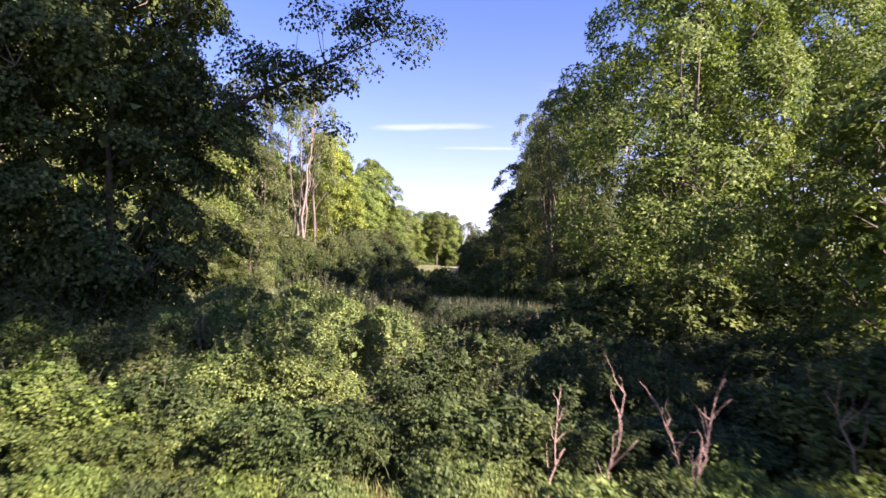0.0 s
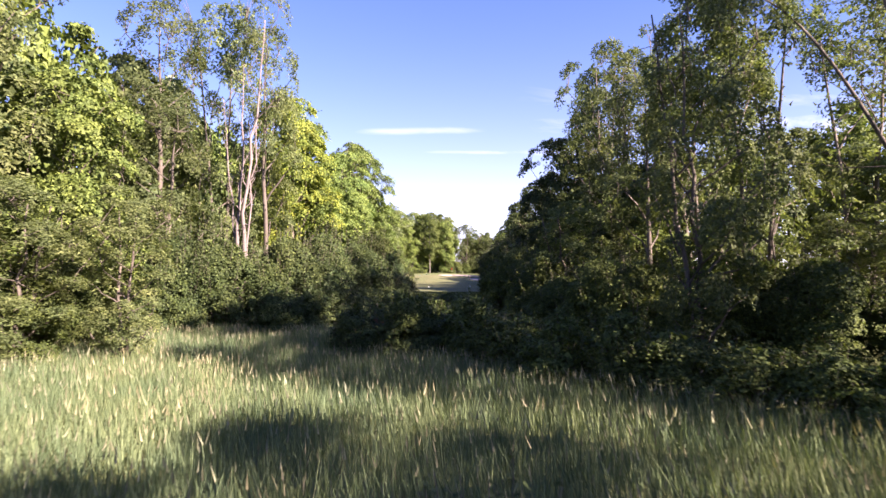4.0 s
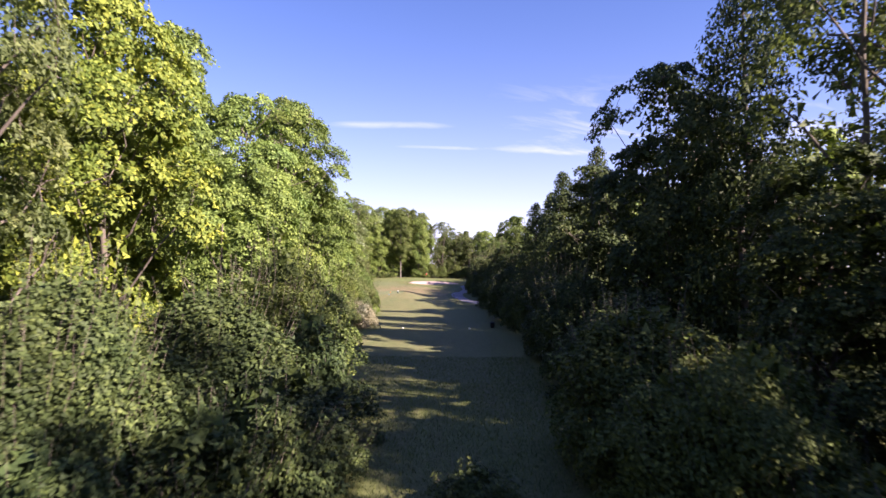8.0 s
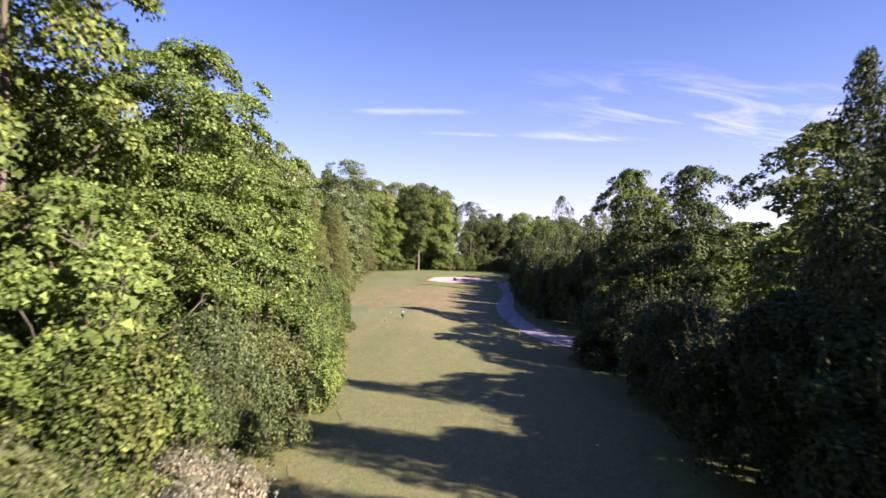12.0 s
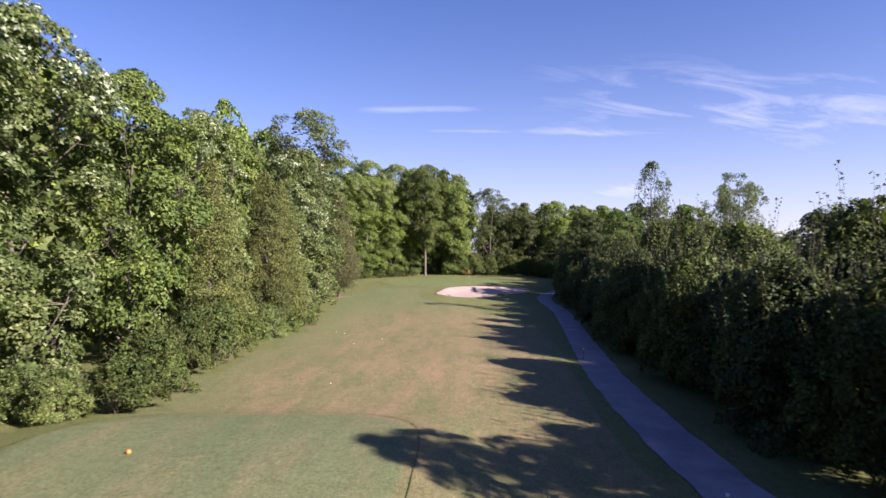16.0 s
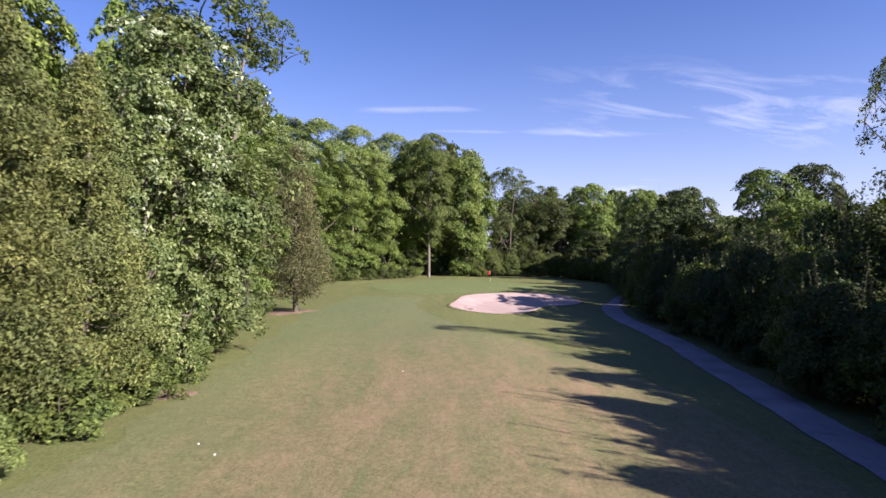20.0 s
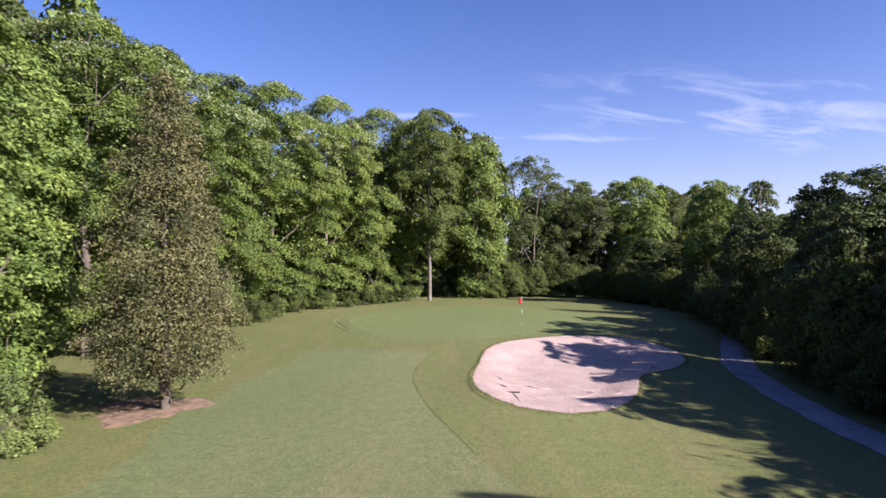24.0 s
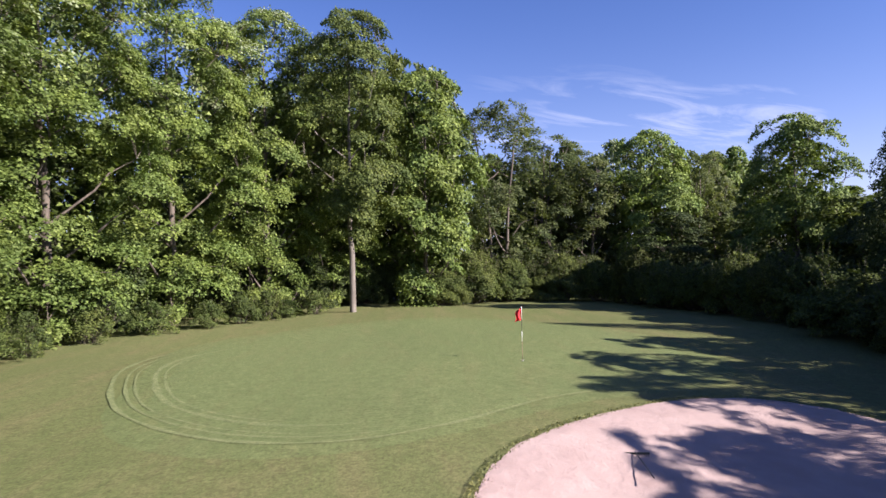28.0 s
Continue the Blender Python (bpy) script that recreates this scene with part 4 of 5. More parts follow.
# left wood's edge, from the marsh to the green: place, height, half-width, kind
def row(spec, group):
    table = {"n": ([MID_MAPLE], L_MAPLE), "p": ([MID_OAK], L_OAK), "m": (MAPLES, L_MAPLE), "o": (OAKS, L_OAK), "a": (ASHES, L_ASH), "s": (SILVERS, L_SILVER), "c": (CEDARS, L_CEDAR), "C": ([BROWN_CEDAR], "tall brownish-grey cedar standing alone at the lawn's edge"),
             "g": (GOLDS, "maple turning yellow-green in the sun"), "w": (WISPY, "thin wispy tree with sparse leaves"),
             "d": (DARK_CEDARS, "dark green pointed conifer in shade"), "M": (NEAR_MAPLES, "large leafy green maple beside the flight line"),
             "O": ([NEAR_OAK], "dark leafy tree overhanging the bank"), "A": ([NEAR_ASH], "several-stemmed ash with long feathery leaves"),
             "y": (AIRY, "slender tree with airy leaves and dark trunk"), "v": ([SHADE_TREE], "high-crowned tree added out of view to cast shade"), "B": (BIG_MAPLES, "tall leafy green maple beside the green"), "T": ([TALL], "tall tree with a bare pale straight trunk")}
    for k, x, y, h, r in spec:
        kinds, label = table[k]
        plant(pick(kinds), x, y, h, r, label, group=group)


# The two "v" trees are unseen, added to shade the left bank.
row((("o", -10.5, -217.5, 13, 4.2), ("v", 11.5, -222.5, 22, 5.2), ("v", 17, -227, 23, 5.6), ("m", -13, -222, 13, 4.8), ("a", -15, -207, 16, 4.5), ("a", -20, -198, 18, 5.0), ("y", -16.5, -189, 19, 4.2), ("y", -20, -180, 22, 4.6),
     ("m", -16.5, -178, 14, 3.8), ("a", -15.5, -171, 15, 3.4), ("y", -18.5, -165, 23, 4.2), ("y", -12.6, -159.5, 25, 3.6), ("a", -16, -159, 24.5, 4.4)), "trees round the marsh")
OVERHANG = plant(NEAR_OAK, -6.0, -212.6, 13.5, 4.4, "dark leafy tree with a bough overhanging the bank", turn=0.0)


def bough(tree):
    """A long leafy limb that reaches out over the open bank."""
    rng = np.random.default_rng(75)
    limb = [(Vector((0.4 + 8.5 * k, -0.6 * k, 5.6 + 3.8 * k - 0.4 * k * k)), 0.11 - 0.095 * k) for k in np.linspace(0, 1, 10)]
    strands = [limb]
    cl = []
    for p, r in limb[2:]:
        for _ in range(9):
            q = p + Vector((rng.normal() * 0.6, rng.normal() * 0.9, rng.normal() * 0.7 + 0.25))
            strands.append(bent(p, q, r * 0.4 + 0.004, 0.004, rng, 3, 0.05))
            cl.append((q.x, q.y, q.z, 0.5 + 0.35 * rng.random()))
    ob = part("limb", tubes("limb", strands, BARK, 6), tree, "long limb reaching over the bank")
    c, n, w = tuft_leaves(rng, cl, 260, 0.115, flat=0.7)
    part("leaves", leaf_mesh("leaves", c, n, w, OAK_SHADE, rng, 0.8, corners=4), ob)


bough(OVERHANG)
row((("g", -12.2, -152.5, 18.5, 4.6), ("n", -9.5, -142, 15.5, 4.4), ("n", -8.8, -132, 17.5, 4.6), ("m", -13, -146, 18, 4.4), ("M", -11.4, -121.5, 20.5, 4.8),
     ("M", -10.2, -113, 14.5, 4.4), ("n", -9.8, -104, 10.8, 4.2), ("m", -14.5, -100, 14, 4.5)), "trees left of the tees")
row((("m", -15.5, -96, 15, 4.6), ("s", -16.5, -88, 15.5, 4.6), ("s", -17, -81, 15.5, 4.4), ("m", -16.5, -73, 15.3, 4.0), ("c", -13.8, -69, 11, 2.4),
     ("s", -16.8, -64, 15.5, 3.8), ("m", -18.5, -55, 16.5, 4.4), ("c", -13.2, -60.5, 11.5, 2.2), ("c", -13.0, -57, 11, 2.2), ("s", -12.8, -53.5, 11.5, 3.0), ("s", -13.5, -49.5, 15.5, 4.2), ("a", -13.6, -46.5, 19.5, 5.6),
     ("n", -15, -43, 12, 4.2), ("n", -17.5, -36, 14, 4.4)), "trees left of the fairway")
row((("C", -12.6, -27.6, 13, 2.9), ("n", -19.5, -28, 15, 4.8), ("B", -22.5, -16, 20, 6.2), ("B", -22.5, -8, 21, 6.5), ("B", -21.5, 1, 21.8, 6.5),
     ("B", -19.5, 9, 23, 6.7), ("B", -15.8, 16.5, 23.5, 6.5), ("B", -11, 22.5, 23.6, 6.2), ("T", -4.6, 22, 23.5, 5.2), ("m", 1.2, 28, 20.5, 5.6), ("B", -7.5, 29, 23.5, 6.0)), "trees round the green")
row((("a", 8.5, 35, 20, 5.4), ("a", 13, 38, 18, 5.2), ("a", 17.5, 37, 15.5, 4.8), ("m", 24, 36, 17.2, 5), ("a", 29, 36, 14.5, 4), ("o", 22, 27, 8, 4),
     ("m", 26.5, 17, 14.2, 4.2), ("o", 28, 9, 9, 3.5), ("d", 24.5, 5.5, 11, 2.2), ("o", 26, -2, 11, 3.6)), "trees behind the green")
# right side
# The oaks at x 20.5, 23 and 25 are added to cast shade.
row((("A", 12.2, -207.5, 14, 4.8), ("A", 18.5, -204, 15, 5.2), ("o", 23, -212, 10, 4.6), ("a", 11.8, -183, 17, 3.2), ("a", 15.8, -178.5, 19, 3.4), ("p", 20.5, -189, 24, 4.8), ("p", 25, -197, 24, 5.2),
     ("y", 13.5, -166, 18.5, 3.6), ("a", 16, -172.5, 19.5, 4.2), ("y", 12.2, -174.5, 15.5, 3.0), ("o", 14.5, -168.5, 10, 3.5), ("o", 11.5, -161, 9, 3.0), ("a", 13.8, -159, 21, 4.2), ("y", 18.5, -157, 22.5, 4.6), ("y", 23.5, -159, 23, 4.8), ("a", 25, -172, 20, 4.4)), "slender trees right of the marsh")
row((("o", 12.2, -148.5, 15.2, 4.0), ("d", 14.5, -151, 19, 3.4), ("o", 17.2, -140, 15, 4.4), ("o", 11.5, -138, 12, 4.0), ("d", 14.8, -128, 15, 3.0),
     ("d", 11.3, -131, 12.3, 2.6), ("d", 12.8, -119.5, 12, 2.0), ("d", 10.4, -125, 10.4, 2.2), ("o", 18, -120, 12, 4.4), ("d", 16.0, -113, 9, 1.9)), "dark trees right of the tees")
row((("o", 11.5, -105, 8, 3.2), ("m", 13.4, -95.5, 12, 3.0), ("o", 17.5, -95.5, 12.4, 3.5), ("o", 16.5, -86, 9, 3.6), ("w", 18.2, -47, 15.2, 2.4),
     ("m", 17.4, -57, 10.5, 3.0), ("y", 28.5, -38, 14, 2.6), ("y", 32, -36, 14.5, 2.6), ("m", 19.9, -33.5, 11.5, 3.2), ("o", 23.4, -32, 12, 3.6),
     ("y", 21, -58, 12.8, 2.4), ("o", 21, -18, 11.5, 3.6), ("o", 21.8, -12.3, 11.8, 3.5), ("o", 19.2, -19.5, 9.8, 3.8), ("o", 18.9, -25.5, 9.0, 3.6), ("o", 20.5, -6, 9.6, 3.4), ("m", 17.5, -41, 9, 3.2), ("o", 21, -70, 9.5, 3.4), ("a", 24, -77, 11, 3.2)), "trees right of the cart path")


# shrubs along both edges
def hedge(points, kinds, h, r, label, group, step=2.1, spread=0.7):
    name, category = ("sapling", "young tree") if "young" in label else ("tall_bush", "bush") if h >= 4 else ("weed", "weed") if h < 0.9 else ("shrub", "shrub")
    for (x0, y0), (x1, y1) in zip(points, points[1:]):
        n = max(1, int(math.hypot(x1 - x0, y1 - y0) / step))
        for i in range(n):
            k = (i + random.random() * 0.7) / n
            s = random.uniform(0.75, 1.25)
            plant(pick(kinds), x0 + (x1 - x0) * k + random.uniform(-spread, spread), y0 + (y1 - y0) * k, h * s, r * random.uniform(0.85, 1.2), label,
                  name=name, category=category, group=group, leafy="foliage", woody="" if name == "weed" else "stem")


hedge(((-10.5, -85), (-12.2, -79), (-12.6, -68), (-12.3, -55), (-13.7, -46), (-15.6, -37), (-16.6, -31)), SHRUBS + SUNNY[:1] + MID_SHRUBS[:1], 2.6, 1.5, L_SHRUB, "bushes left of the fairway")
hedge(((-11.9, -60), (-12.1, -54), (-12.9, -48)), NEAR_SHRUBS, 0.55, 0.5, "low broad-leaved weed at the wood's edge", "weeds left of the fairway", 0.7, 0.3)
# Brighter leaf copies, so that this bush looks sunlit.
hedge(((-15.6, -83.4), (-13.9, -84.2), (-12.2, -84.6)), SUNNY, 1.7, 1.15, "low sunlit bush in front of the woods", "bushes left of the fairway", 0.8, 0.3)
hedge(((-20.5, -12), (-18.5, 2), (-15.8, 10), (-11, 17.5), (-5.5, 23)), SHRUBS, 1.8, 1.2, "low bush under the trees by the green", "bushes by the green", 2.4)
hedge(((1, 27), (10, 33), (17, 32), (20, 22), (22.5, 10), (21.5, 0), (18.5, -14)), TALL_BUSHES, 4.2, 2.3, "dark bush in the shade of the trees", "bushes behind the green", 2.6)
# The dark copies paint in the shaded side of the path hedge.
hedge(((18.6, -16), (16.9, -26), (15.6, -36), (14.1, -46), (12.9, -56), (11.7, -66), (11.0, -76), (10.9, -86), (12.6, -92.5)), SHADE_BUSHES + TALL_BUSHES, 5.6, 2.3,
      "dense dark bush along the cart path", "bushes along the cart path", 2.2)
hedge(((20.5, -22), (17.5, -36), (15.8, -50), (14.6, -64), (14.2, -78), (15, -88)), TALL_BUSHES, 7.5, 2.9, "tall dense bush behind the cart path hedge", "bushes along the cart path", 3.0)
# Shade beside the tees is painted by darker leaves.
hedge(((9.8, -104), (9.5, -114), (9.2, -126), (8.6, -136), (8.0, -148), (6.8, -158)), SHADE_BUSHES, 4.4, 2.0, "dark bush in shade beside the tee", "bushes right of the tees", 2.2)
hedge(((-6.9, -98), (-6.3, -108), (-5.5, -118), (-6.2, -128), (-5.8, -138), (-5.4, -148)), TALL_NEARS, 4.0, 2.0, "leafy bush beside the tee turf", "bushes left of the tees", 2.0)
hedge(((-8.6, -99), (-8.2, -118), (-8.8, -140), (-8, -152)), YOUNG, 7.0, 2.6, "young maple at the wood's edge", "bushes left of the tees", 4.0)
hedge(((-4.4, -152), (-5.5, -160)), TALL_BUSHES, 5.2, 2.5, "dark bush at the edge of the marsh", "bushes round the marsh", 1.9)
# Dark leaf copies stand in for shade along the left marsh edge.
hedge(((-5.5, -160), (-7.5, -168), (-13, -172), (-22, -176)), SHADE_BUSHES, 5.2, 2.5, "dark bush at the edge of the marsh", "bushes round the marsh", 1.9)
hedge(((-2.6, -157), (-3.2, -164), (-8, -173)), SHADE_SHRUBS, 3.0, 1.8, "dark bush at the edge of the marsh", "bushes round the marsh", 1.8)
hedge(((6, -160), (6.5, -168), (9, -176), (15, -181), (24, -186)), TALL_BUSHES, 4.0, 2.3, "dark bush at the edge of the marsh", "bushes round the marsh", 1.9)
hedge(((9, -171), (15, -173), (22, -176), (27, -180)), ASHES + YOUNG, 8.5, 2.6, "young leafy tree behind the marsh bushes", "young trees right of the marsh", 2.6)
hedge(((10, -158), (16, -163), (23, -166)), ASHES + YOUNG, 7.5, 2.5, "young leafy tree behind the marsh bushes", "young trees right of the marsh", 2.8)
hedge(((-12, -181), (-17, -186), (-15, -196), (-11, -204)), ASHES + YOUNG, 8.0, 2.6, "young leafy tree beside the marsh", "young trees beside the marsh", 3.0)
hedge(((1.5, -175), (4, -182), (8, -188), (15, -193)), SHRUBS, 2.4, 1.7, "low dark bush at the edge of the marsh", "bushes round the marsh", 1.5)
hedge(((2.2, -163), (3.2, -171), (5, -179)), SHRUBS, 1.3, 1.2, "low dark bush at the edge of the marsh", "bushes round the marsh", 1.8)
hedge(((-16, -180), (-17, -192), (-12, -202), (-8, -211)), TALL_BUSHES + WILLOWS, 4.0, 2.2, "leafy bush beside the marsh grass", "bushes round the marsh", 2.4)
hedge(((8, -212), (13, -209), (20, -204), (26, -196)), SHRUBS, 3.0, 2.0, "dark bush beside the marsh grass", "bushes round the marsh", 2.2)
# Sun on the bank is helped by the brighter leaf copies.
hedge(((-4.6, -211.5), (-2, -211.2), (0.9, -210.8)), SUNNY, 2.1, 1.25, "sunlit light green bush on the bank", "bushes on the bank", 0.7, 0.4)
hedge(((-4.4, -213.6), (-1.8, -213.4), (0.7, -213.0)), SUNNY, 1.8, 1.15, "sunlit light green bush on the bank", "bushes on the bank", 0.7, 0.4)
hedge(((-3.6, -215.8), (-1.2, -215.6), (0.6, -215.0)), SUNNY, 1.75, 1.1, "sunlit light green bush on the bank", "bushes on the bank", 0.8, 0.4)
# Dark kinds mixed in give the left bank its shade by colour.
hedge(((-4.6, -218.4), (-2.0, -218.2), (0.4, -217.4)), NEAR_SHRUBS + SHADE_SHRUBS, 1.6, 1.05, "low leafy plant on the bank", "bushes on the bank", 0.9, 0.4)
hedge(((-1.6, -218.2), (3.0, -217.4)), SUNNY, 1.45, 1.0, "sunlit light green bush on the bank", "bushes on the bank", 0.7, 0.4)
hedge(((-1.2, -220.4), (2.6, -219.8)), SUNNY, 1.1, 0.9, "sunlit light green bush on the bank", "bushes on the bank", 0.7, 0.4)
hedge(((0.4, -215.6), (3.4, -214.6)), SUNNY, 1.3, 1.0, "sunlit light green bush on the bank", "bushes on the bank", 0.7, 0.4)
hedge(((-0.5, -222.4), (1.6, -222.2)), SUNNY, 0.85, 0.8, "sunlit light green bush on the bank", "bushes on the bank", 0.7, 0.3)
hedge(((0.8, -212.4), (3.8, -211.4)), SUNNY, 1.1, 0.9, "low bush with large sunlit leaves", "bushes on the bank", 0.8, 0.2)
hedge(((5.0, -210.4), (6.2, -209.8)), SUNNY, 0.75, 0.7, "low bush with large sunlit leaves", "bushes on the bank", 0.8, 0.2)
# Mostly dark leaf copies, standing for shade on these taller bushes.
hedge(((-9, -221), (-6.4, -218), (-6, -214)), SHADE_SHRUBS + MID_SHRUBS[:1], 2.5, 1.4, "tall leafy bush on the bank", "bushes on the bank", 1.2, 0.5)
hedge(((-3.5, -223.2), (-1, -223.4), (0.8, -223.8)), MID_SHRUBS, 0.8, 0.7, "low leafy plant on the bank", "bushes on the bank", 0.6, 0.3)
# Down to the right bank, shade is painted with the dark leaf copies.
hedge(((-5, -220.8), (-2, -220.6), (1, -220)), SHADE_SHRUBS + NEAR_SHRUBS, 1.2, 0.95, "low leafy plant on the bank", "bushes on the bank", 0.8, 0.4)
hedge(((3.2, -221.4), (5, -221), (9, -220.4)), SHADE_SHRUBS, 1.05, 0.85, "low bush in shade on the bank", "bushes on the bank", 0.9, 0.4)
hedge(((3.3, -218.8), (5.5, -218.4), (10, -217.6)), SHADE_SHRUBS, 1.1, 0.95, "low bush in shade on the bank", "bushes on the bank", 1.0, 0.4)
hedge(((3.6, -215.8), (6, -215.2), (11, -214)), SHADE_SHRUBS, 1.1, 1.0, "low bush in shade on the bank", "bushes on the bank", 1.1, 0.5)
hedge(((4.6, -213), (7.5, -212.4), (11, -211.4)), SHADE_SHRUBS, 1.05, 1.0, "low bush in shade on the bank", "bushes on the bank", 1.2, 0.5)
hedge(((7.6, -223), (11, -221.6), (12.5, -217), (12, -213)), SHRUBS, 1.25, 1.15, "bush in shade on the bank", "bushes on the bank", 0.9, 0.4)
# Two rows added as shade casters for the right of the bank.
hedge(((14.5, -230), (14, -222)), YOUNG, 6.2, 2.3, "young maple added to shade the bank", "young trees on the bank", 1.8, 0.5)
hedge(((13.8, -221), (14.5, -213)), YOUNG, 7.0, 2.3, "young maple added to shade the bank", "young trees on the bank", 2.2, 0.5)
hedge(((-4.5, -224.9), (3, -224.7), (9, -224.3)), NEAR_SHRUBS + SUNNY, 0.62, 0.6, "low leafy weed on the bank", "bushes on the bank", 0.5, 0.4)
# Bank shade again put into darker leaves, here and in the next row.
hedge(((-5.0, -222.2), (1, -222.4)), NEAR_SHRUBS[::2] + SHADE_SHRUBS, 1.0, 0.85, "leafy plant on the bank", "bushes on the bank", 0.6, 0.4)
hedge(((1.5, -223.2), (9.5, -222.6)), SHADE_SHRUBS, 0.8, 0.8, "low leafy weed in shade on the bank", "bushes on the bank", 0.7, 0.4)
hedge(((-28, -18), (-27, 2), (-22.5, 16), (-13, 29), (0, 34)), FAR, 11, 3.4, "young woodland tree in the shade of the wood", "background woods", 2.6)
# Dark leaf copies deepen the shade at the foot of the wood.
hedge(((-24.5, -5), (-21.5, 8), (-17, 20), (-9, 28), (0, 32)), SHADE_BUSHES, 4.6, 2.5, "dark bush in the shade of the wood", "bushes by the green", 2.4)
hedge(((-3.2, -209.6), (-1.6, -209.2)), MID_SHRUBS, 0.9, 0.8, "sunlit light green bush on the bank", "bushes on the bank", 0.8, 0.2)
# Shade on this low growth is put into its leaf colour.
hedge(((-9.5, -174), (-6.5, -171.5), (-4, -169.5), (-1.6, -168)), SHADE_SHRUBS, 2.4, 1.6, "low dark bush at the edge of the marsh", "bushes round the marsh", 1.4, 0.6)
hedge(((-1.6, -169.8), (0.6, -168.6), (3.0, -168.2)), SHRUBS, 0.9, 0.9, "low dark bush at the edge of the marsh", "bushes round the marsh", 0.9, 0.4)
hedge(((-4.5, -166.5), (-2.6, -165), (-2.0, -161)), SHADE_SHRUBS, 1.7, 1.2, "low dark bush at the edge of the marsh", "bushes round the marsh", 1.5, 0.4)
hedge(((-2.5, -206), (0.5, -204), (2.2, -201.5)), FEATHERY, 2.2, 1.5, "dark bush standing in the marsh grass", "bushes in the marsh", 1.1, 0.8)
# Low dark bushes added to darken the shaded marsh foreground.
hedge(((2.0, -205), (7, -204.4), (13, -203.4)), FEATHERY, 0.95, 1.2, "dark feathery bush standing in the marsh grass", "bushes in the marsh", 1.2, 0.8)
hedge(((-7.5, -205), (-5, -206)), FEATHERY, 1.3, 1.2, "dark feathery bush standing in the marsh grass", "bushes in the marsh", 1.1, 0.6)
hedge(((3.5, -201.5), (12, -200)), FEATHERY, 0.8, 1.2, "dark feathery bush standing in the marsh grass", "bushes in the marsh", 1.7, 0.9)
# The dark kinds mixed in here carry painted shade.
hedge(((-3.4, -178.6), (1, -178), (5, -179)), SHADE_SHRUBS + SHRUBS[:1], 2.7, 1.6, "dark bush at the edge of the marsh", "bushes round the marsh", 1.3, 0.7)
hedge(((-2, -174.8), (3.2, -174.4)), SHADE_SHRUBS + SHRUBS[:1], 2.1, 1.4, "dark bush at the edge of the marsh", "bushes round the marsh", 1.3, 0.6)
hedge(((-2.9, -176.2), (-1.4, -175.6)), RUSSETS, 1.5, 0.8, "low bush of dry russet leaves", "bushes round the marsh", 0.8, 0.4)
# Dark leaves stand for shade on this row too.
hedge(((-6, -207.5), (-1, -208.5), (4, -208.5), (10, -209)), FEATHERY, 1.35, 1.2, "dark bush standing in the marsh grass", "bushes in the marsh", 1.4, 0.8)


for x, y, h, r in ((-3.9, -127.4, 2.1, 1.2), (-4.5, -126.2, 2.3, 1.3), (-3.7, -125.4, 1.7, 1.0)):
    plant(BLOOMS[0], x, y, h, r, "low bush covered in cream blossom", name="shrub", category="shrub", group="flowering bushes", leafy="foliage", woody="stem")


# woods behind
def woods(x0, x1, y0, y1, step, h, label=L_FAR):
    y = y0
    while y < y1:
        x = x0
        while x < x1:
            plant(pick(FAR), x + random.uniform(-1.5, 1.5), y + random.uniform(-1.5, 1.5), h * random.uniform(0.88, 1.12), random.uniform(3.8, 5.2), label, group="background woods")
            x += step
        y += step


woods(-28, -20, -105, -30, 4.6, 16.5)
woods(-38, -27, -25, 27, 5.0, 24)
woods(-27, -19, -200, -110, 5.2, 18)
woods(-24, 3, 33, 46, 4.4, 22)
woods(9, 42, 42, 52, 4.6, 15.5)
woods(30, 42, -12, 34, 5.0, 9)
woods(28, 40, -172, -150, 7.0, 13)
woods(16, 34, -252, -238, 7.0, 13, "woodland tree behind the starting point")
woods(-20, -8, -245, -230, 7.0, 14, "woodland tree behind the starting point")
woods(20, 34, -148, -100, 7.0, 12)
woods(26, 38, -95, -15, 8.0, 8.5)


def reeds(name, count, x_of, y0, y1, tall, wide, mat, label, seed, lift=0.0, lean=0.22):
    """A stand of blades as one mesh; x_of(y) gives the stand's two edges."""
    rng = np.random.default_rng(seed)
    y = y0 + (y1 - y0) * rng.random(count)
    ends = np.array([x_of(v) for v in y])
    x = ends[:, 0] + (ends[:, 1] - ends[:, 0]) * rng.random(count) + np.interp(y, BEND_Y, BEND_X)
    z = np.array([height(a, b) for a, b in zip(x, y)]) + lift
    h = tall * (0.6 + 0.55 * rng.random(count))
    ang = rng.random(count) * 2 * np.pi
    bend = rng.normal(size=(count, 2)) * lean * h[:, None] + np.array([-0.08, 0.05]) * h[:, None]
    w = wide * (0.6 + 0.8 * rng.random(count))
    side = np.stack([np.cos(ang) * w, np.sin(ang) * w, 0 * w], 1)
    base = np.stack([x, y, z - 0.05], 1)
    tip = base + np.stack([bend[:, 0], bend[:, 1], h], 1)
    pts = np.stack([base - side, tip, base + side], 1)
    return tagged(new(name, islands(name, pts, mat)), label, "grass", kind="stuff")


def marsh_edges(y):
    return float(np.interp(y, (-213, -205, -190, -178, -173), (-8, -15, -20, -24, -12))), float(np.interp(y, (-213, -205, -195, -188, -180, -173), (9, 16, 17, 8, 2, -2)))


reeds("marsh_grass", 100000, marsh_edges, -209, -172, 0.9, 0.014, REED, "tall pale green marsh grass", 60)
reeds("marsh_grass", 8000, marsh_edges, -209, -173, 0.3, 0.016, SEED, "straw-coloured seed heads above the marsh grass", 61, 0.75)
reeds("bank_grass", 22000, lambda y: (-4, 10), -226.2, -222.6, 0.22, 0.011, EDGE_BLADE, "lush unmown grass and weeds on the bank", 63)
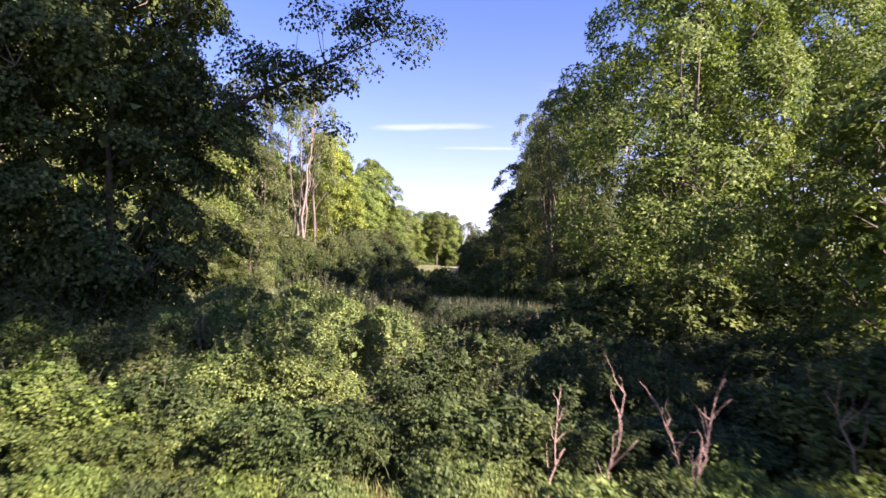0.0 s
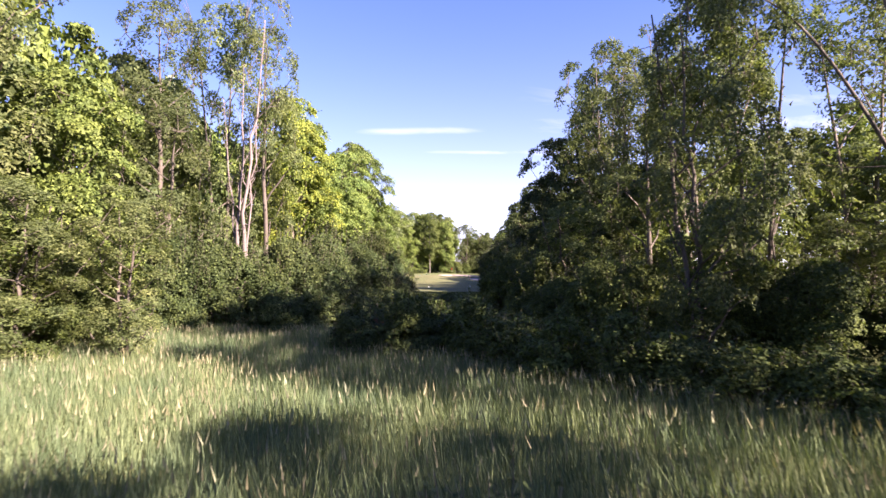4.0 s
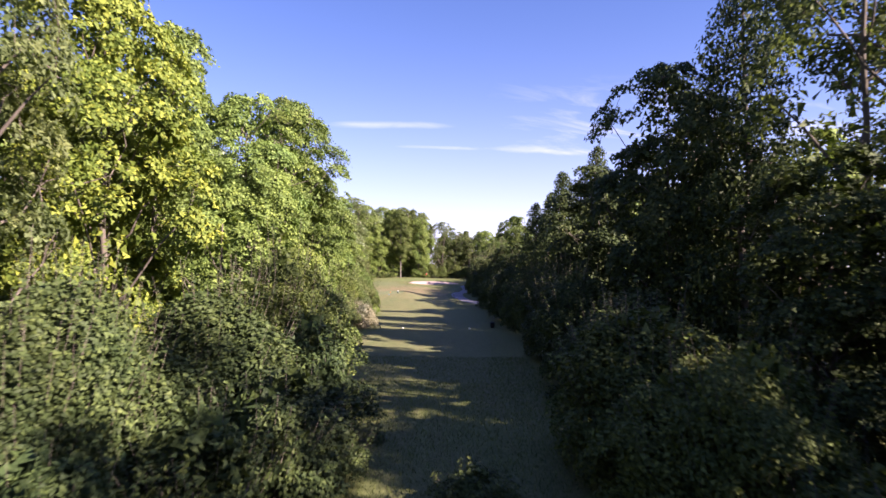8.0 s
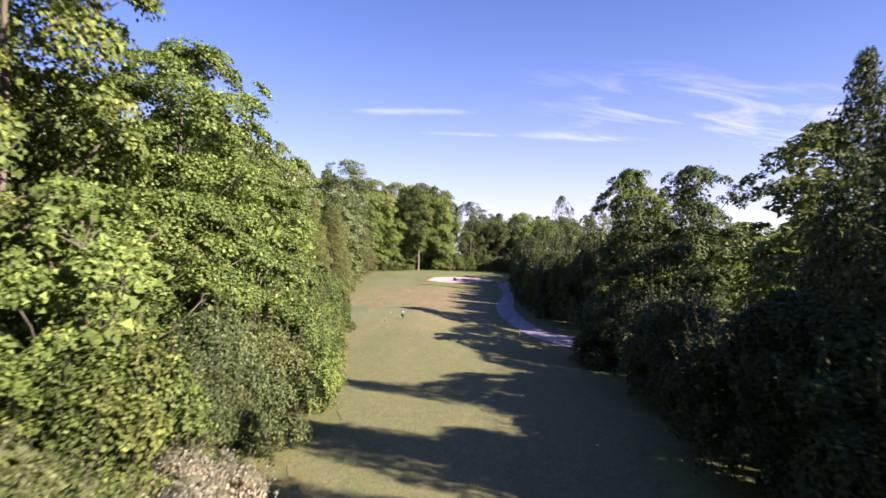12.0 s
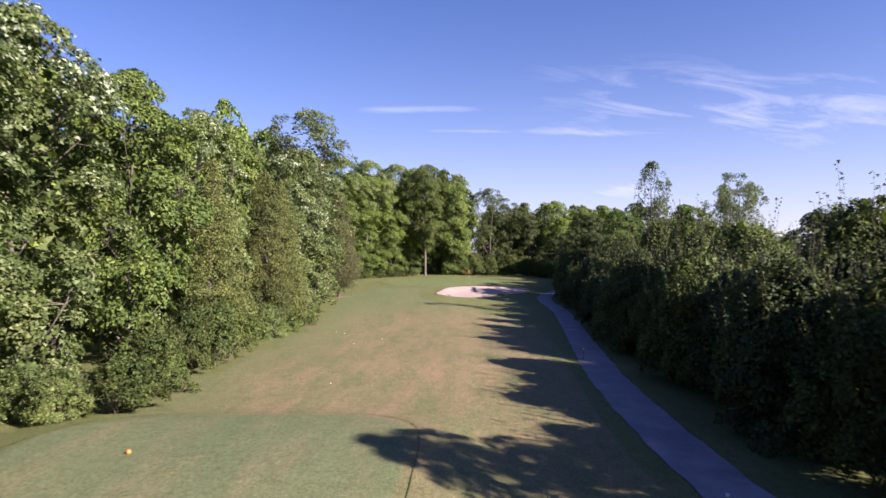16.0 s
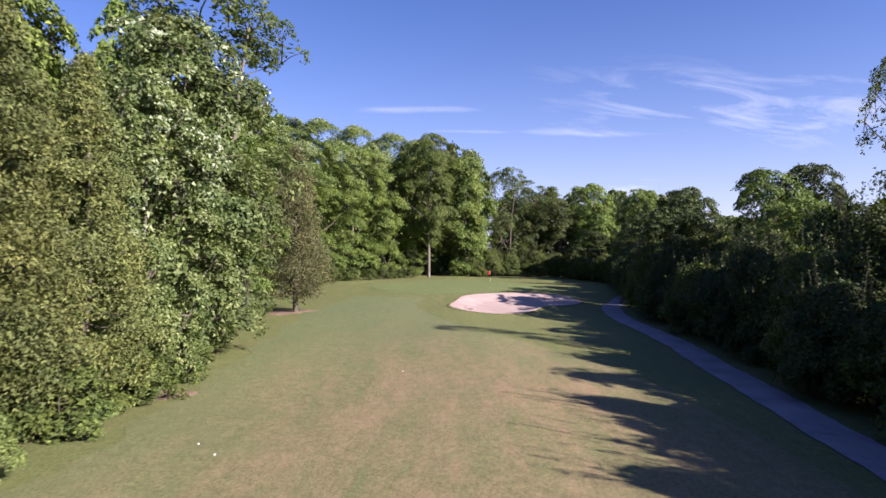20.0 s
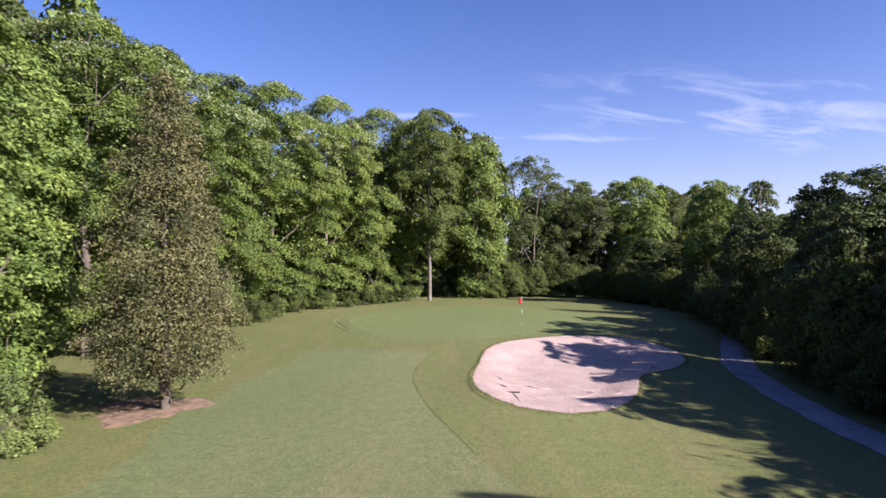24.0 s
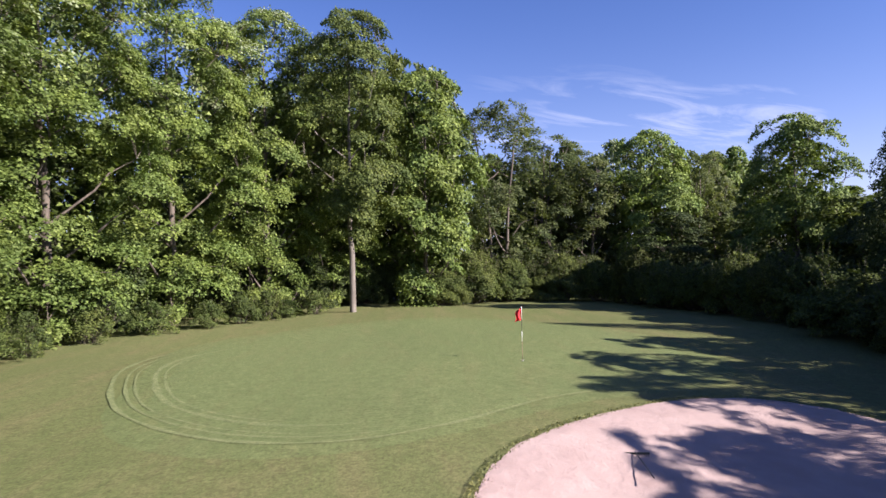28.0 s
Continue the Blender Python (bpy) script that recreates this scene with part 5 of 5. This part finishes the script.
reeds("bank_grass", 9000, lambda y: (-10, 18), -228, -213, 0.4, 0.012, REED, "unmown grass on the shaded bank", 62)


reeds("tee_grass", 46000, lambda y: (-4.5, 6.5), -172, -142, 0.16, 0.012, BUSH, "ragged short grass in the shaded gap", 64, lean=0.5)


# ---- single trees and loose things ----
def revolve(name, profile, mat, seg=20):
    """A turned solid from (radius, height) pairs."""
    verts, faces = [], []
    for r, z in profile:
        verts += [(r * math.cos(2 * math.pi * s / seg), r * math.sin(2 * math.pi * s / seg), z) for s in range(seg)]
    for j in range(len(profile) - 1):
        for s in range(seg):
            a, b = j * seg + s, j * seg + (s + 1) % seg
            faces.append((a, b, b + seg, a + seg))
    faces.append(tuple(range((len(profile) - 1) * seg, len(profile) * seg)))
    faces.append(tuple(range(seg - 1, -1, -1)))
    return smoothed(mesh_from(name, verts, faces, mat))


def block(name, sx, sy, sz, mat, bevel=0.01, origin=(0, 0, 0)):
    bm = bmesh.new()
    bmesh.ops.create_cube(bm, size=1.0)
    bmesh.ops.scale(bm, vec=(sx, sy, sz), verts=bm.verts)
    bmesh.ops.translate(bm, vec=origin, verts=bm.verts)
    bmesh.ops.bevel(bm, geom=bm.edges[:], offset=bevel, segments=2, affect="EDGES")
    me = bpy.data.meshes.new(name)
    bm.to_mesh(me)
    bm.free()
    me.materials.append(mat)
    return me


def thing(name, x, y, label, category, group="", turn=0.0, up=0.0):
    ob = new(name)
    x += bend(y)
    ob.location = (x, y, height(x, y) + up)
    ob.rotation_euler = (0, 0, radians(turn))
    return tagged(ob, label, category, group)


def dead_tree(x, y, h, label, seed, stems):
    rng = np.random.default_rng(seed)
    base = thing("dead_tree", x, y, label, "dead tree")
    for k, (dx, dy, top, r) in enumerate(stems):
        main = bent((0.12 * k, 0.1 * k, -0.2), (dx, dy, top), r, 0.02, rng, 12, 0.006)
        part("trunk", tubes("trunk", [main], DEAD, 8), base)
        limbs = []
        for j in range(4, 12):
            p, pr = main[j]
            for _ in range(2):
                d = Vector((rng.normal(), rng.normal(), 1.3 + abs(rng.normal()) * 0.6)).normalized() * (0.9 + 1.6 * rng.random())
                limbs.append(bent(p, p + d, pr * 0.45, 0.008, rng, 4, 0.06))
        for limb in limbs:
            part("branch", tubes("branch", [limb], DEAD, 5), base)


dead_tree(-13.3, -163.8, 20, "tall dead tree with several bleached bare stems", 70, ((0.3, 0.3, 17.5, 0.17), (2.0, -0.2, 20.5, 0.18), (-1.2, 0.4, 15.0, 0.1), (1.4, 0.8, 18.0, 0.09)))
dead_tree(-19.5, -176, 13, "leaning bleached dead tree among leafy woods", 71, ((2.4, -1.0, 12.5, 0.12), (1.0, -1.6, 11.0, 0.1)))
dead_tree(25.2, 4.0, 11, "thin grey dead tree top above the hedge", 72, ((0.2, 0.1, 11.8, 0.12),))


def limb_tree(x, y, label):
    """A dark straight tree whose one heavy limb arches over to the side."""
    rng = np.random.default_rng(73)
    base = thing("tree", x, y, label, "tree")
    trunk = [bent((0, 0, -0.3), (0.1, 0, 9), 0.18, 0.13, rng, 6, 0.01), bent((0.1, 0, 8.8), (0.8, 0.5, 21), 0.13, 0.03, rng, 6, 0.02), bent((0.1, 0, 8.8), (-1.6, -0.2, 20), 0.12, 0.03, rng, 6, 0.02)]
    arch = [(Vector((-0.1 - 5.6 * k, 0.6 * k, 7.6 + 8.4 * math.sin(1.35 * k) - 0.4 * k)), 0.1 - 0.07 * k) for k in np.linspace(0, 1, 10)]
    for j in range(4, 20):
        p = Vector((0.1, 0, 4 + j * 0.8))
        d = Vector((rng.normal() * 1.8, rng.normal() * 1.8, 0.9))
        trunk.append(bent(p, p + d, 0.035, 0.008, rng, 4, 0.06))
    part("trunk", tubes("trunk", trunk, BARK, 8), base)
    part("limb", tubes("limb", [arch], BARK, 8), base, "heavy dark limb arching over to one side")
    cl = [(rng.normal() * 1.9, rng.normal() * 1.9, z, 0.5 + 0.5 * rng.random()) for z in np.linspace(4.5, 21.5, 60)]
    cl += [(p.x + rng.normal() * 0.9, p.y + rng.normal() * 0.9, p.z + 0.3 + rng.random() * 1.4, 0.55 + 0.4 * rng.random()) for p, _ in arch[4:] for _ in range(3)]
    c, n, s = tuft_leaves(rng, cl, 160, 0.17)
    part("crown", leaf_mesh("crown", c, n, s, ASH, rng, 0.5), base)


limb_tree(20.2, -182, "dark-trunked tree with an arching heavy limb")


def dead_stalk(x, y, h, seed, mat, label, thick=1.0):
    rng = np.random.default_rng(seed)
    base = thing("dead_stalk", x, y, label, "dead plant", "dead stalks on the bank")
    main = bent((0, 0, -0.1), (rng.normal() * 0.25, rng.normal() * 0.2, h), 0.012 * thick, 0.004 * thick, rng, 6, 0.02)
    strands = []
    for j in range(2, 7):
        p, r = main[j]
        for _ in range(2):
            d = Vector((rng.normal() * 0.5, rng.normal() * 0.4, 0.5 + 0.5 * rng.random())).normalized() * (0.25 + 0.35 * rng.random()) * h * 0.6
            strands.append(bent(p, p + d, 0.006 * thick, 0.002 * thick, rng, 3, 0.05))
    part("stalk", tubes("stalk", [main], mat, 5), base)
    for strand in strands:
        part("twig", tubes("twig", [strand], mat, 4), base)


for k, (x, y, h) in enumerate(((5.4, -224.2, 1.25), (5.0, -223.8, 1.0), (6.2, -224.0, 1.15), (6.5, -223.6, 1.0), (8.1, -223.8, 1.1), (5.9, -224.4, 0.8))):
    dead_stalk(x, y, h, 80 + k, STALK, "dry reddish-brown branching weed stalk")
for k, (x, y, h) in enumerate(((0.0, -218.6, 2.0), (-0.6, -218.9, 1.8), (0.5, -218.3, 1.7), (0.8, -218.8, 2.1))):
    dead_stalk(x, y, h, 90 + k, DEAD, "dry pale branching weed stalk", 0.5)


def flagstick(x, y):
    base = thing("flagstick", x, y, "golf flagstick with a limp red flag standing in the hole", "golf flag", up=0.05)
    part("pole", revolve("pole", ((0.011, -0.1), (0.011, 0.75)), WOOD, 10), base, "dull tan lower pole")
    part("pole", revolve("pole", ((0.013, 0.75), (0.013, 1.15)), WHITE, 10), base, "white band of the pole")
    part("pole", revolve("pole", ((0.011, 1.15), (0.011, 1.62)), BLACK, 10), base, "dark band of the pole")
    part("pole", revolve("pole", ((0.013, 1.62), (0.013, 2.13), (0.004, 2.145)), WHITE, 10), base, "white top of the pole")
    verts, faces, w, hh = [], [], 12, 8
    for i in range(w + 1):
        for j in range(hh + 1):
            u, v = i / w, j / hh
            x0 = -0.015 - 0.26 * u * (0.75 + 0.25 * v)
            verts.append((x0 + 0.03 * math.sin(7 * v + 3 * u), 0.055 * math.sin(9 * u + 1.5 * v) * (0.3 + u), 2.11 - 0.5 * v - 0.14 * u * (1 - 0.4 * v)))
    faces = [(i * (hh + 1) + j, i * (hh + 1) + j + 1, (i + 1) * (hh + 1) + j + 1, (i + 1) * (hh + 1) + j) for i in range(w) for j in range(hh)]
    me = smoothed(mesh_from("flag", verts, faces, RED))
    ob = part("flag", me, base, "limp red cloth flag")
    mod = ob.modifiers.new("thickness", "SOLIDIFY")
    mod.thickness = 0.004
    part("cup", revolve("cup", ((0.054, 0.003), (0.054, 0.006), (0.044, 0.006), (0.044, -0.08)), WHITE, 20), base, "white rim of the hole")


flagstick(4.05, 0.0)


def rake(x, y, turn, label, tilt=0.0):
    base = thing("bunker_rake", x, y, label, "rake", "bunker rakes", turn, 0.09)
    part("handle", tubes("handle", [[(Vector((0, -k * 1.65, 0.03 + tilt * k)), 0.014) for k in np.linspace(0, 1, 5)]], BLACK, 8), base)
    part("head", block("head", 0.62, 0.035, 0.05, BLACK, 0.008), base)
    tooth = block("tooth", 0.014, 0.012, 0.09, BLACK, 0.003, (0, 0, -0.05))
    for i in range(13):
        ob = part("tooth", tooth, base)
        ob.location = (-0.29 + i * 0.0483, 0, 0)


rake(1.05, -24.6, 4, "dark bunker rake lying on the sand")
rake(4.57, -10.9, -8, "dark bunker rake lying on shaded sand")
rake(9.6, -16.2, 62, "dark bunker rake lying near the bunker edge")


def sand_marks():
    rng = np.random.default_rng(77)
    for cx, cy, r, a0, a1 in ((2.4, -23.9, 0.9, 4.2, 5.9), (3.6, -22.8, 1.2, 5.0, 6.6), (4.6, -21.4, 0.8, 4.8, 6.4), (2.8, -21.5, 0.6, 3.6, 5.2), (3.4, -25.3, 1.0, 5.2, 6.6), (2.0, -20.6, 1.1, 3.3, 4.6), (4.1, -24.4, 0.9, 5.4, 6.7), (1.6, -22.6, 0.7, 2.6, 4.2), (5.3, -23.0, 0.8, 5.2, 6.5)):
        cx -= bend(cy)
        base = thing("rake_furrow", cx, cy, "curved furrow ridge raked in the sand", "sand furrow", "furrows in the sand", 0, 0)
        z0 = height(cx, cy)
        for k in range(3):
            pts = []
            for a in np.linspace(a0, a1, 10):
                x, y = (r + 0.09 * k) * math.cos(a), (r + 0.09 * k) * math.sin(a)
                pts.append((Vector((x, y, height(cx + x, cy + y) - z0 + 0.058)), 0.02))
            part("ridge", tubes("ridge", [pts], SAND, 5), base)


sand_marks()


def tee_marker(x, y, mat, label):
    base = thing("tee_marker", x, y, label, "tee marker", "tee markers", 0, 0.02)
    base.scale = (0.65, 0.65, 0.65)
    part("ball", revolve("ball", ((0.03, -0.02), (0.075, 0.0), (0.098, 0.05), (0.09, 0.1), (0.055, 0.14), (0.012, 0.155)), mat, 16), base)
    part("spike", revolve("spike", ((0.012, -0.1), (0.012, 0.0)), BLACK, 8), base)


tee_marker(-8.3, -88.8, ORANGE, "small orange tee marker on the tee")
tee_marker(-3.25, -91.8, ORANGE, "small orange tee marker on the tee")
tee_marker(-0.75, -127.5, WHITE, "small white tee marker on shaded turf")
tee_marker(4.55, -128.2, WHITE, "small white tee marker on shaded turf")
tee_marker(-3.3, -95.6, BLUE, "small blue tee marker on the tee")


def ball_washer(x, y):
    base = thing("ball_washer", x, y, "small dark ball washer with a white knob by the tee", "ball washer")
    base.scale = (0.62, 0.62, 0.62)
    part("post", revolve("post", ((0.04, -0.1), (0.04, 0.35)), GREENPAINT, 12), base)
    part("drum", revolve("drum", ((0.09, 0.28), (0.17, 0.31), (0.19, 0.45), (0.2, 0.6), (0.15, 0.64)), GREENPAINT, 20), base)
    part("plunger", revolve("plunger", ((0.025, 0.64), (0.025, 0.72), (0.045, 0.76), (0.05, 0.81), (0.03, 0.85), (0.01, 0.86)), WHITE, 16), base, "white plunger knob")


ball_washer(-2.15, -94.5)


def bin_can(x, y):
    base = thing("litter_bin", x, y, "small round black litter bin on shaded turf", "bin")
    base.scale = (0.7, 0.7, 0.62)
    part("body", revolve("body", ((0.22, 0.0), (0.24, 0.02), (0.27, 0.62), (0.285, 0.64), (0.285, 0.67)), BLACK, 24), base)
    part("lid", revolve("lid", ((0.29, 0.67), (0.29, 0.70), (0.2, 0.77), (0.05, 0.79)), BLACK, 24), base)
    part("handle", tubes("handle", [[(Vector((0.12 * math.cos(a), 0, 0.78 + 0.07 * math.sin(a))), 0.012) for a in np.linspace(0, math.pi, 8)]], BLACK, 6), base)


bin_can(6.5, -127.2)


def stake(x, y, h, mat, label):
    base = thing("stake", x, y, label, "stake", "marker stakes")
    part("shaft", block("shaft", 0.06, 0.06, h + 0.2, mat, 0.008, (0, 0, h / 2 - 0.1)), base)
    part("cap", block("cap", 0.066, 0.066, 0.07, WHITE, 0.01, (0, 0, h)), base, "white painted tip")


stake(5.55, -90.6, 0.6, WOOD, "weathered wooden stake beside the cart path")
stake(7.0, -70.0, 0.6, WOOD, "weathered wooden stake beside the cart path")
stake(5.5, -98.4, 0.6, WOOD, "weathered wooden stake beside the cart path")
stake(-17.6, -3.6, 0.9, WOOD, "weathered boundary stake before the trees")

ball = revolve("golf_ball", ((0.003, 0.0), (0.013, 0.003), (0.02, 0.012), (0.0215, 0.0215), (0.02, 0.031), (0.013, 0.04), (0.003, 0.043)), WHITE, 12)
for x, y in ((-5.2, -78.5), (-7.5, -61.0), (-6.1, -66.0), (-8.2, -60.2), (-4.6, -63.5), (-3.8, -50)):
    ob = new("golf_ball", ball)
    ob.location = (x + bend(y), y, height(x + bend(y), y) + 0.012)
    tagged(ob, "small white golf ball on the turf", "golf ball", "golf balls")
disc("bare_soil", -12.9, -27.6, lambda a: 2.1 + 0.5 * math.sin(3 * a) + 0.25 * math.sin(7 * a), DIRT, "bare reddish soil and leaf litter under the cedar", 0.03, 6, 40)
disc("bare_soil", -12.0 + bend(-54.5), -54.5, lambda a: 1.0 + 0.3 * math.sin(2 * a + 1) + 0.2 * math.sin(5 * a), DIRT, "bare reddish soil and leaf litter by the trees", 0.03, 5, 36)
